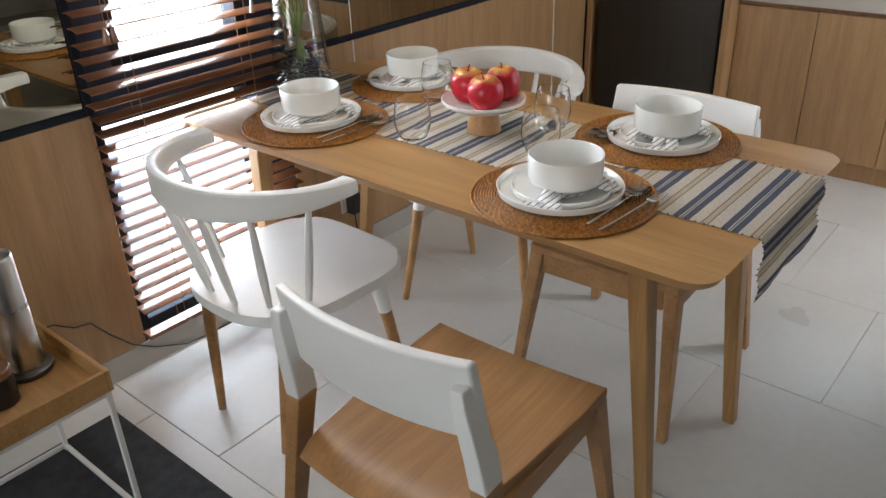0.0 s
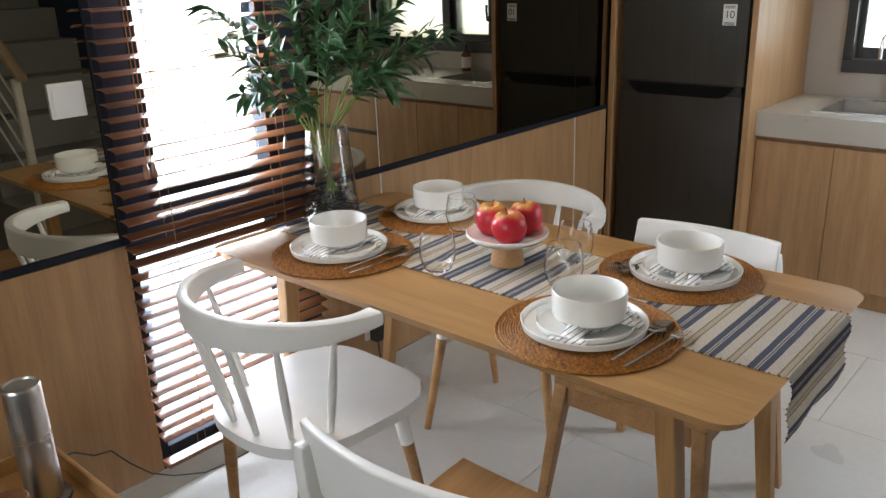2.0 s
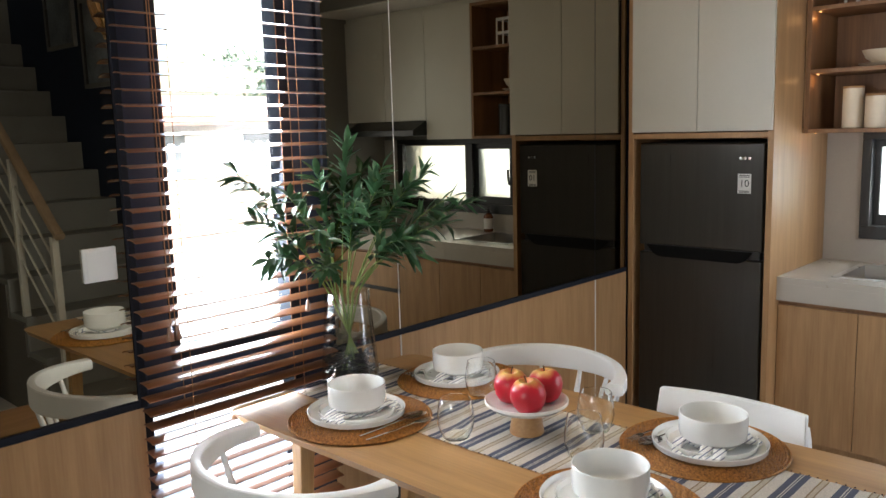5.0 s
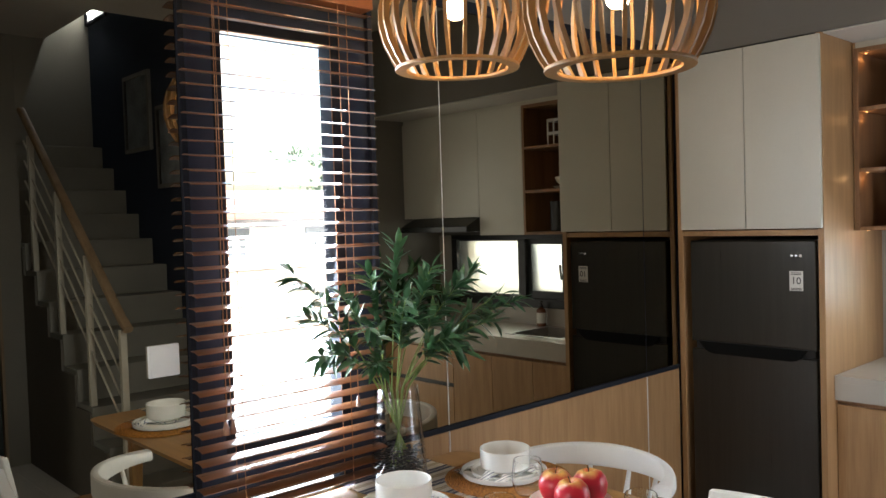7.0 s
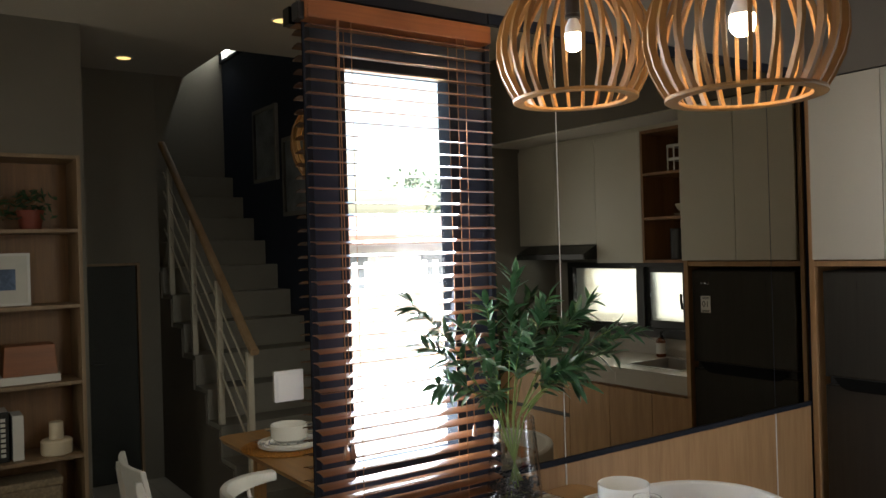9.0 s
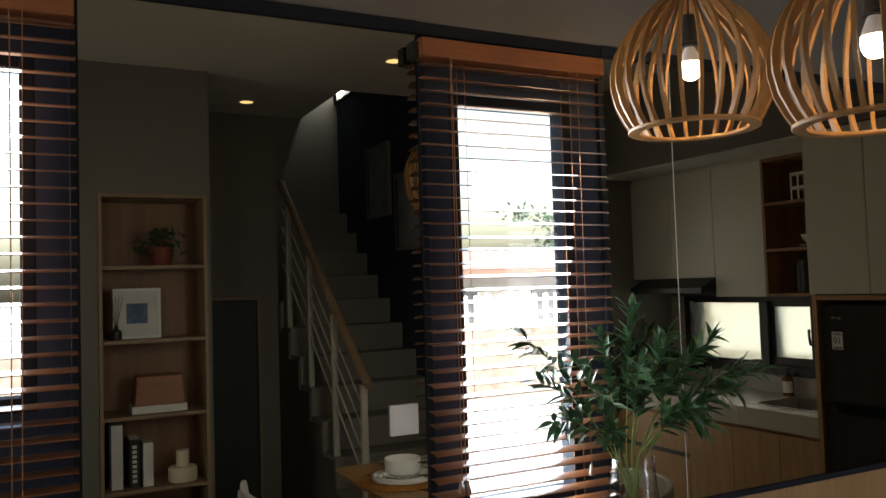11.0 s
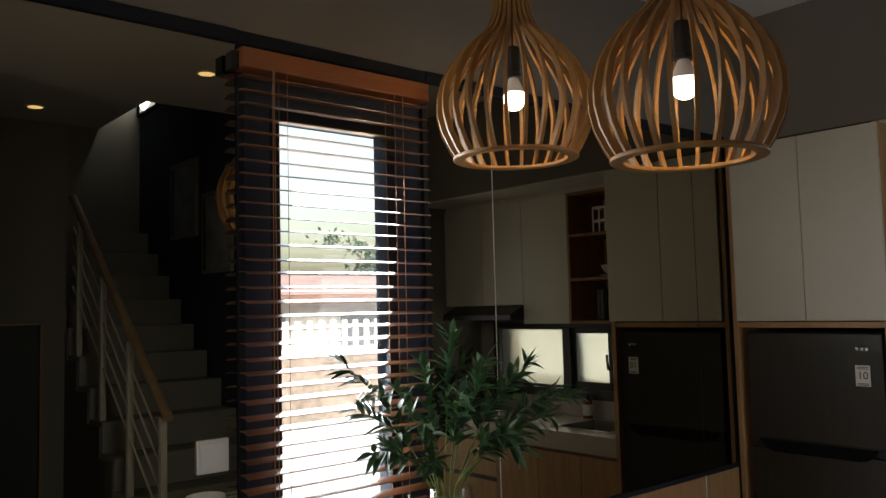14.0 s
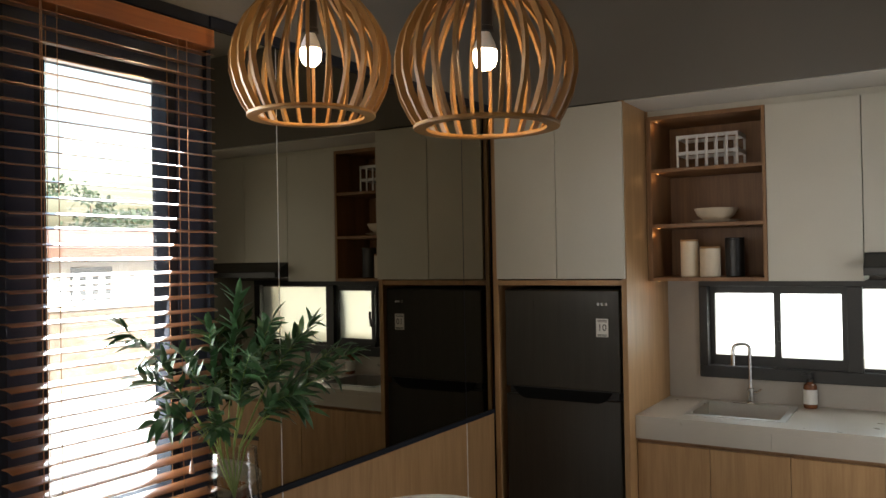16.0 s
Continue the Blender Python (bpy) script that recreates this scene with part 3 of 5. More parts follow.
# ---- blinds ----
def blind(y0, y1, z0, label):
    t = thing("venetian_blind", label, "window blind", pose(0.045, 0, 0))
    part("valance", abox(-0.035, 0.030, y0 - 0.008, y1 - 0.006, 2.318, 2.376, 0.003), VALANCE, t, "reddish brown wooden valance")
    part("bracket", abox(-0.035, 0.010, y0 - 0.030, y0 - 0.009, 2.314, 2.366, 0.002), BLACK, t)
    bm = bmesh.new()
    n = 6
    prof = [(-0.024 + 0.048 * k / n, 0.0028 * math.sin(math.pi * k / n)) for k in range(n + 1)]
    up = [[bm.verts.new((x, y, z + 0.0014)) for x, z in prof] for y in (y0 + 0.004, y1 - 0.004)]
    dn = [[bm.verts.new((x, y, z - 0.0014)) for x, z in prof] for y in (y0 + 0.004, y1 - 0.004)]
    for k in range(n):
        bm.faces.new((up[0][k], up[0][k + 1], up[1][k + 1], up[1][k]))
        bm.faces.new((dn[0][k], dn[1][k], dn[1][k + 1], dn[0][k + 1]))
        for e in (0, 1):
            bm.faces.new((up[e][k], up[e][k + 1], dn[e][k + 1], dn[e][k]))
    for k in (0, n):
        bm.faces.new((up[0][k], up[1][k], dn[1][k], dn[0][k]))
    pitch = 0.0400
    count = int((2.30 - z0 - 0.03) / pitch)
    slat = None
    for i in range(count):
        z = 2.30 - pitch * i
        tilt = 8
        m = pose(random.uniform(-0.0006, 0.0006), random.uniform(-0.001, 0.001), z, random.uniform(-0.12, 0.12), tilt + random.uniform(-1.5, 1.5), 0)
        if slat is None:
            slat = part("slat", bm, BLIND, t, m=m)
        else:
            share("slat", slat, t, m)
    part("bottom_rail", abox(-0.022, 0.022, y0 + 0.004, y1 - 0.004, z0, z0 + 0.014, 0.003), BLIND, t)
    w = y1 - y0
    for y in (y0 + 0.20 * w, y0 + 0.78 * w):
        for x in (-0.025, 0.025):
            part("ladder_cord", bar((x, y, z0 + 0.01), (x, y, 2.325), 0.0011, n=5), STRING, t)
    part("lift_cord", bar((0.034, y0 + 0.078, 1.06), (0.030, y0 + 0.085, 2.325), 0.0012, n=5), STRING, t)
    part("lift_cord", bar((0.034, y0 + 0.092, 1.06), (0.030, y0 + 0.089, 2.325), 0.0012, n=5), STRING, t)
    for dy in (0.074, 0.096):
        part("tassel", turned([(0, 1.062), (0.005, 1.060), (0.007, 1.048), (0.011, 1.026), (0.010, 1.018), (0, 1.017)], 10, 0.035, y0 + dy), BLIND, t, "dark wooden cord tassel")
    part("tilt_cord", bar((0.034, y1 - 0.125, 1.05), (0.030, y1 - 0.118, 2.325), 0.0012, n=5), STRING, t)
    part("tassel", turned([(0, 1.052), (0.004, 1.050), (0.006, 1.035), (0.009, 1.015), (0, 1.012)], 10, 0.034, y1 - 0.125), BLIND, t)
    return t


for (a, b) in WIN:
    blind(a, b, 0.122, "brown wooden venetian blind, lowered with open slats")

# ---- switch and socket on the west wall ----
sw = thing("light_switch", "square white light switch on the mirror", "light switch", pose(0.0, 0.888, 1.245))
part("plate", abox(0.0005, 0.010, -0.045, 0.045, -0.045, 0.045, 0.003), WHITE, sw)
part("rocker", abox(0.010, 0.0135, -0.037, 0.037, -0.037, 0.037, 0.0015), WHITE, sw)
so = thing("wall_socket", "white wall socket with a black plug-in adapter", "socket", pose(0.004, 1.862, 0.238))
part("plate", abox(0.0005, 0.009, -0.024, 0.062, -0.043, 0.043, 0.003), WHITE, so)
part("adapter", abox(0.009, 0.050, -0.005, 0.040, -0.045, 0.035, 0.006), BLACK, so, "black plug-in adapter")
part("adapter_cable", tube(bmesh.new(), [(0.03, 0.018, -0.045), (0.033, 0.018, -0.09), (0.03, 0.03, -0.15), (0.02, 0.06, -0.21), (0.03, 0.10, -0.252)], 0.0028, 6), CORD, so)

# ---- dining table ----
TX0, TX1, TY0, TY1, TZ = 0.010, 1.662, 1.220, 2.020, 0.750
table = thing("dining_table", "rectangular oak dining table with rounded corners", "dining table", pose(0, 0, 0))
bm = prism(bmesh.new(), rounded(TX0, TX1, TY0, TY1, 0.062, 10), TZ - 0.026, TZ, 0.0, 2)
for v in bm.verts:
    if v.co.z < TZ - 0.01:
        v.co.x += 0.016 if v.co.x < 0.8 else -0.016
        v.co.y += 0.016 if v.co.y < 1.6 else -0.016
bmesh.ops.bevel(bm, geom=[e for e in bm.edges if abs(e.verts[0].co.z - e.verts[1].co.z) < 1e-5], offset=0.004, segments=3, profile=0.5, affect="EDGES")
part("tabletop", bm, OAK, table)
LEGS = [(0.205, 1.365, -1, -1), (0.205, 1.850, -1, 1), (1.462, 1.365, 1, -1), (1.478, 1.850, 1, 1)]
for lx, ly, sx, sy in LEGS:
    bm = taper(bmesh.new(), (lx + (0.078 if sy > 0 else 0.060) * sx, ly + (0.008 if sy < 0 else -0.032), 0), (lx, ly, TZ - 0.090), (0.016, 0.017), (0.024, 0.027), 0.005)
    part("leg", bm, OAK_Z, table)
    bm = bmesh.new()
    rings = []
    for k in range(7):
        f = k / 6
        grow = 0.030 * (1 - math.cos(f * math.pi / 2))
        x0, x1 = (lx - 0.024 - (grow if sx > 0 else 0), lx + 0.024 + (grow if sx < 0 else 0))
        z = TZ - 0.0905 + f * 0.0640
        rings.append([bm.verts.new(c) for c in ((x0, ly - 0.027, z), (x1, ly - 0.027, z), (x1, ly + 0.027, z), (x0, ly + 0.027, z))])
    for a, b in zip(rings, rings[1:]):
        for i in range(4):
            bm.faces.new((a[i], a[(i + 1) % 4], b[(i + 1) % 4], b[i]))
    bm.faces.new(rings[0][::-1])
    bm.faces.new(rings[-1])
    part("leg_head", bm, OAK_Z, table)
for y in (1.365, 1.850):
    part("apron", abox(0.262, 1.405, y - 0.011, y + 0.011, TZ - 0.080, TZ - 0.027, 0.002), OAK, table)
for x in (0.205, 1.462):
    part("apron", abox(x - 0.011, x + 0.011, 1.393, 1.822, TZ - 0.080, TZ - 0.027, 0.002), OAK_Z, table)


# ---- chairs ----
def spindle_chair(m, label, collar=0.30):
    t = thing("spindle_armchair", label, "chair", m, group="chairs round the table")
    outline = []
    for k in range(48):
        a = 2 * math.pi * k / 48
        c, s = math.cos(a), math.sin(a)
        e = 0.52 if s > 0 else 0.80
        w = 0.246 if s > 0 else 0.242
        outline.append((w * math.copysign(abs(c) ** e, c), 0.012 + (0.262 if s > 0 else 0.256) * math.copysign(abs(s) ** e, s)))
    bm = prism(bmesh.new(), outline, 0.414, 0.445, 0.008, 3)
    part("seat", bm, WHITE, t, "white lacquered shaped seat")
    pts, sizes, n = [], [], 40
    for k in range(n + 1):
        a = radians(-95 + 190 * k / n)
        f = abs(a) / radians(95)
        pts.append((0.285 * math.sin(a), -0.02 - 0.268 * math.cos(a), 0.758 + 0.002 * f ** 2))
        sizes.append((0.026 + 0.030 * f ** 3, 0.084 - 0.047 * f ** 1.6))
    part("back_bow", sweep(bmesh.new(), pts, sizes), WHITE, t, "white lacquered bent back rail with arms")
    for a in (-70, -42, -15, 15, 42, 70):
        ra = radians(a)
        top = Vector((0.285 * math.sin(ra), -0.02 - 0.268 * math.cos(ra), 0.735))
        low = Vector((0.195 * math.sin(ra), -0.01 - 0.205 * math.cos(ra), 0.440))
        part("spindle", tube(bmesh.new(), [low.lerp(top, f) for f in (0, 0.3, 0.55, 0.8, 1)], [0.0075, 0.011, 0.011, 0.009, 0.007], 10), WHITE, t)
    for sx, sy in ((-1, 1), (1, 1), (-1, -1), (1, -1)):
        top = Vector((sx * 0.175, sy * 0.155, 0.418))
        foot = Vector((sx * (0.232 if sy > 0 else 0.146), sy * (0.208 if sy > 0 else 0.194), 0.0))
        mid = top.lerp(foot, collar)
        if sy < 0:
            part("leg", tube(bmesh.new(), [foot, top], [0.0115, 0.0205], 14), CHAIR_WOOD, t)
            continue
        leg = part("leg", tube(bmesh.new(), [foot, mid], [0.0115, 0.0185], 14), CHAIR_WOOD, t)
        part("leg_collar", tube(bmesh.new(), [mid, top], [0.0192, 0.0225], 14), WHITE, leg, "white lacquered upper leg")
    return t


spindle_chair(pose(0.522, 1.168, 0, 0, 0, -1.5), "white spindle armchair with oak legs, drawn back")
spindle_chair(pose(0.566, 2.018, 0, 0, 0, 194), "white spindle armchair with oak legs at the table", 0.18)


def panel_chair(m, label):
    t = thing("dining_chair", label, "chair", m, group="chairs round the table")
    nx, ny = 16, 16
    bm = bmesh.new()
    rows_top, rows_low = [], []
    for j in range(ny + 1):
        f = j / ny
        y = -0.282 + 0.497 * f
        half = 0.184 + 0.035 * min(1.0, f / 0.8)
        rt, rl = [], []
        for i in range(nx + 1):
            u = -1 + 2 * i / nx
            hollow = 0.015 * (1 - u * u) * (0.55 + 0.45 * math.sin(math.pi * f))
            roll = 0.026 * max(0.0, 1 - f / 0.14) ** 2
            z = 0.454 - hollow - roll
            rt.append(bm.verts.new((u * half, y + 0.012 * (1 - f) * (u * u - 1), z)))
            rl.append(bm.verts.new((u * half, y + 0.012 * (1 - f) * (u * u - 1), min(0.430, z - 0.006))))
        rows_top.append(rt)
        rows_low.append(rl)
    for j in range(ny):
        for i in range(nx):
            bm.faces.new((rows_top[j][i], rows_top[j][i + 1], rows_top[j + 1][i + 1], rows_top[j + 1][i]))
            bm.faces.new((rows_low[j][i], rows_low[j + 1][i], rows_low[j + 1][i + 1], rows_low[j][i + 1]))
        for i in (0, nx):
            bm.faces.new((rows_top[j][i], rows_top[j + 1][i], rows_low[j + 1][i], rows_low[j][i]))
    for j in (0, ny):
        for i in range(nx):
            bm.faces.new((rows_top[j][i], rows_top[j][i + 1], rows_low[j][i + 1], rows_low[j][i]))
    bmesh.ops.recalc_face_normals(bm, faces=bm.faces)
    bmesh.ops.bevel(bm, geom=[e for e in bm.edges if e.calc_face_angle(0) > 0.9], offset=0.003, segments=2, profile=0.5, affect="EDGES")
    part("seat", bm, CHAIR_WOOD, t, "oak seat, slightly hollowed")
    part("front_rail", abox(-0.178, 0.178, 0.190, 0.212, 0.372, 0.4295, 0.002), CHAIR_WOOD, t)
    part("back_rail", abox(-0.178, 0.178, -0.202, -0.182, 0.372, 0.4285, 0.002), CHAIR_WOOD, t)
    for sx in (-1, 1):
        part("side_rail", taper(bmesh.new(), (sx * 0.200, 0.0, 0.372), (sx * 0.200, 0.0, 0.4295), (0.011, 0.176), (0.011, 0.176), 0.002), CHAIR_WOOD, t)
        part("front_leg", taper(bmesh.new(), (sx * 0.236, 0.256, 0), (sx * 0.199, 0.193, 0.4295), (0.013, 0.013), (0.020, 0.022), 0.003), CHAIR_WOOD, t)
        leg = part("back_leg", taper(bmesh.new(), (sx * 0.262, -0.300, 0), (sx * 0.217, -0.226, 0.535), (0.013, 0.015), (0.017, 0.026), 0.003), CHAIR_WOOD, t)
        bm = bmesh.new()
        rings = []
        for z, cx, cy, wx, wy in ((0.5355, 0.217, -0.226, 0.0175, 0.0265), (0.600, 0.2125, -0.234, 0.0170, 0.0270), (0.650, 0.208, -0.246, 0.0160, 0.0230), (0.720, 0.201, -0.262, 0.0135, 0.0170), (0.752, 0.198, -0.266, 0.0115, 0.0120)):
            rings.append([bm.verts.new((sx * cx + a * wx, cy + b * wy, z)) for a, b in ((-1, -1), (1, -1), (1, 1), (-1, 1))])
        for a, b in zip(rings, rings[1:]):
            for i in range(4):
                bm.faces.new((a[i], a[(i + 1) % 4], b[(i + 1) % 4], b[i]))
        bm.faces.new(rings[0][::-1])
        bm.faces.new(rings[-1])
        bmesh.ops.recalc_face_normals(bm, faces=bm.faces)
        bmesh.ops.bevel(bm, geom=[e for e in bm.edges if e.calc_face_angle(0) > 0.6], offset=0.004, segments=2, profile=0.5, affect="EDGES")
        part("back_post", bm, WHITE, leg, "white lacquered upper post")
    bm = bmesh.new()
    n = 20
    rings = []
    for k in range(n + 1):
        u = -1 + 2 * k / n
        bow = -0.036 * (1 - u * u)
        ring = []
        for z, lean, half in ((0.628, -0.006, 0.217), (0.71, -0.020, 0.214), (0.792, -0.036, 0.210)):
            for d in (0.030, 0.008):
                ring.append(bm.verts.new((u * half, -0.232 + lean + bow + d, z)))
        rings.append(ring)
    for a, b in zip(rings, rings[1:]):
        for i, j in ((0, 1), (1, 3), (3, 5), (5, 4), (4, 2), (2, 0)):
            bm.faces.new((a[i], a[j], b[j], b[i]))
    for r in (rings[0], rings[-1]):
        bm.faces.new([r[i] for i in (0, 1, 3, 5, 4, 2)])
    bmesh.ops.recalc_face_normals(bm, faces=bm.faces)
    bmesh.ops.bevel(bm, geom=[e for e in bm.edges if e.calc_face_angle(0) > 0.6], offset=0.005, segments=3, profile=0.5, affect="EDGES")
    part("backrest", bm, WHITE, t, "white lacquered curved backrest")
    return t


panel_chair(pose(1.271, 0.990, 0, 0, 0, 2.5), "oak dining chair with white curved backrest, drawn out")
panel_chair(pose(1.200, 1.876, 0, 0, 0, 182), "oak dining chair with white curved backrest, pushed in")

# ---- table setting ----
run = thing("table_runner", "white, blue and tan striped woven table runner", "table runner", pose(0, 0, TZ))
bm = bmesh.new()
cols, ry0, ry1 = [], 1.460, 1.842
path = [(0.004 + 1.640 * k / 82, 0.003) for k in range(83)] + [(1.659, 0.0025), (1.666, -0.004)] + [(1.6675 + 0.004 * math.sin(k), -0.012 - 0.0135 * k) for k in range(11)]
for i, (x, z) in enumerate(path):
    wob = 0.0015 * math.sin(i * 1.7)
    drop = max(0.0, -z - 0.01)
    cols.append([bm.verts.new((x + 0.0007 * math.sin(j * 2.1 + i) + drop * 0.02 * math.sin(j * 0.6), ry0 + wob + (ry1 - ry0) * j / 16 + drop * 0.06 * (1 if j < 8 else -1) * abs(j - 8) / 8, z + 0.0006 * math.sin(i * 0.9 + j * 1.3))) for j in range(17)])
for a, b in zip(cols, cols[1:]):
    for j in range(16):
        bm.faces.new((a[j], a[j + 1], b[j + 1], b[j]))
bmesh.ops.solidify(bm, geom=bm.faces[:], thickness=0.0016)
part("cloth", bm, RUNNER, run)
THREAD = mat("navy_thread", (0.03, 0.035, 0.06), 0.9, vary=0.3, fine=300)
for y in (ry0 - 0.002, ry1 + 0.002):
    bm = bmesh.new()
    for i in range(0, len(path) - 1):
        x, z = path[i]
        inset = max(0.0, -z - 0.01) * 0.06 * (1 if y < 1.6 else -1)
        lathe(bm, [(0, z - 0.0016 + 0.001), (0.0022, z + 0.0012), (0, z + 0.0040)], 5, x, y + inset)
    part("stitched_edge", bm, THREAD, run, "dark blue whip-stitched edge")

MAT_AT = [(0.390, 1.436, 0), (1.234, 1.412, 0), (1.242, 1.850, 180), (0.380, 1.883, 180)]


def placemat(x, y):
    t = thing("placemat", "round brown woven rattan placemat on the table", "placemat", pose(x, y, TZ), group="place settings")
    prof = [(0.0, 0.0045)]
    rings = 32
    for k in range(1, rings + 1):
        r0 = 0.200 * k / rings
        prof += [(r0 - 0.0052, 0.0068), (r0 - 0.0034, 0.0088), (r0 - 0.0013, 0.0068), (r0, 0.0036)]
    prof += [(0.2035, 0.0040), (0.203, 0.0012), (0.0, 0.0010)]
    bm = turned(prof, 180)
    for v in bm.verts:
        r = math.hypot(v.co.x, v.co.y)
        if r > 0.012 and v.co.z > 0.005:
            a = math.atan2(v.co.y, v.co.x)
            v.co.z += 0.0026 * math.sin(a * 60 + int(r / 0.00625) * math.pi)
    part("weave", bm, RATTAN, t)
    part("rim_coil", turned([(0.2040, 0.0012), (0.2090, 0.0030), (0.2095, 0.0060), (0.2065, 0.0085), (0.2038, 0.0065), (0.2040, 0.0012)], 96), RATTAN, t)
    return t


def dish(name, label, cat, x, y, z, prof, n=56):
    t = thing(name, label, cat, pose(x, y, z), group="place settings")
    part(name + "_body", turned(prof, n), CHINA, t)
    return t


DINNER = [(r * 1.19, z) for r, z in ((0, 0.0), (0.085, 0.0), (0.118, 0.006), (0.120, 0.020), (0.1185, 0.0215), (0.117, 0.020), (0.113, 0.008), (0.083, 0.0042), (0, 0.004))]
SALAD = [(r * 1.19, z) for r, z in ((0, 0.0), (0.066, 0.0), (0.093, 0.005), (0.095, 0.017), (0.0937, 0.018), (0.0925, 0.017), (0.089, 0.007), (0.064, 0.0042), (0, 0.004))]
BOWL = [(r * 1.10, z * 0.95) for r, z in ((0, 0.0), (0.045, 0.0), (0.062, 0.004), (0.0735, 0.016), (0.0755, 0.030), (0.0760, 0.077), (0.0750, 0.079), (0.0735, 0.0775), (0.0725, 0.032), (0.068, 0.018), (0.055, 0.0085), (0, 0.007))]


def napkin(x, y, z, seed):
    """A napkin gathered under the bowl: its pleated ends swell out over the small plate's rim."""
    t = thing("napkin", "white napkin with thin blue stripes, gathered under the bowl", "napkin", pose(x, y, z), group="place settings")
    r = random.Random(seed)
    part("folded_middle", prism(bmesh.new(), [(0.052 * math.cos(k * math.pi / 12), 0.052 * math.sin(k * math.pi / 12)) for k in range(24)], 0.0005, 0.006, 0.002), NAPKIN, t)
    for way, count, reach in ((-84, 4, 0.124), (56, 3, 0.116)):
        for k in range(count):
            f = (k - (count - 1) / 2) / count
            a0, bend = radians(way + 66 * f), r.uniform(-0.9, 0.9)
            pts, sizes = [], []
            for q in range(13):
                g = q / 12
                rad = 0.046 + (reach - 0.046 + r.uniform(-0.001, 0.001)) * g
                a = a0 + bend * math.sin(g * math.pi) * 0.5 - 0.20 * f * g
                lift = 0.004 + 0.013 * math.sin(math.pi * min(1.0, g * 1.15)) + 0.004 * math.sin(5 * g + k)
                pts.append((rad * math.cos(a), rad * math.sin(a), lift))
                swell = math.sin(math.pi * (0.25 + 0.62 * g))
                sizes.append((0.011 + 0.017 * swell, 0.005 + 0.009 * swell))
            part("pleat", sweep(bmesh.new(), pts, sizes), NAPKIN, t, m=Matrix.Identity(4), sharp=80)
    return t


def spoon(x, y, z, turn):
    t = thing("spoon", "polished steel table spoon on the placemat", "spoon", pose(x, y, z, 0, 0, turn), group="place settings")
    bm = bmesh.new()
    sweep(bm, [(0, -0.13 + 0.165 * k / 12, 0.004 + 0.007 * (k / 12) ** 2) for k in range(13)], [(0.0075 - 0.003 * (k / 12), 0.0022) for k in range(13)])
    part("handle", bm, CHROME, t)
    bm = bmesh.new()
    rings = []
    for k in range(9):
        f = k / 8
        rings.append([bm.verts.new((0.0260 * f * math.cos(a) * (1 - 0.1 * math.sin(a)), 0.066 + 0.040 * f * math.sin(a), 0.004 + 0.008 * f * f)) for a in [2 * math.pi * q / 24 for q in range(24)]] if k else [bm.verts.new((0, 0.063, 0.004))])
    for q in range(24):
        bm.faces.new((rings[0][0], rings[1][q], rings[1][(q + 1) % 24]))
    for a, b in zip(rings[1:], rings[2:]):
        for q in range(24):
            bm.faces.new((a[q], b[q], b[(q + 1) % 24], a[(q + 1) % 24]))
    bmesh.ops.solidify(bm, geom=bm.faces[:], thickness=0.0014)
    part("bowl", bm, CHROME, t)
    return t


def fork(x, y, z, turn):
    t = thing("fork", "polished steel table fork on the placemat", "fork", pose(x, y, z, 0, 0, turn), group="place settings")
    bm = bmesh.new()
    sweep(bm, [(0, -0.13 + 0.165 * k / 12, 0.004 + 0.006 * (k / 12) ** 2) for k in range(13)], [(0.0075 - 0.003 * (k / 12), 0.0022) for k in range(13)])
    part("handle", bm, CHROME, t)
    part("neck", sweep(bmesh.new(), [(0, 0.034, 0.010), (0, 0.045, 0.0095), (0, 0.056, 0.008)], [(0.006, 0.002), (0.020, 0.002), (0.024, 0.002)]), CHROME, t)
    for k in range(4):
        tx = -0.0102 + 0.0068 * k
        part("tine", sweep(bmesh.new(), [(tx, 0.055, 0.008), (tx, 0.075, 0.007), (tx * 0.95, 0.098, 0.010)], [(0.0036, 0.002), (0.0032, 0.002), (0.0018, 0.0015)]), CHROME, t)
    return t


for (x, y, turn) in MAT_AT:
    placemat(x, y)
    s = -1 if turn else 1
    px = x + (0.016 if turn and x > 1 else -0.010 if x > 1 else -0.018)
    py = y + 0.002
    dish("dinner_plate", "white glazed dinner plate on a rattan placemat", "plate", px, py, TZ + 0.0095, DINNER)
    dish("side_plate", "white glazed small plate stacked on a dinner plate", "plate", px + 0.004, py, TZ + 0.0095 + 0.0050, SALAD)
    napkin(px + 0.012, py + 0.004 * s, TZ + 0.0190, int(x * 1000))
    dish("bowl", "white glazed straight-sided bowl on stacked plates", "bowl", px + (0.000 if x < 1 and not turn else 0.010), py + 0.004 * s, TZ + 0.0290, BOWL)
    spoon(x + 0.018 + 0.118 * s, y + 0.018 * s, TZ + 0.0090, turn - 4)
    fork(x + 0.018 + 0.158 * s, y + 0.010 * s, TZ + 0.0085, turn - 7)

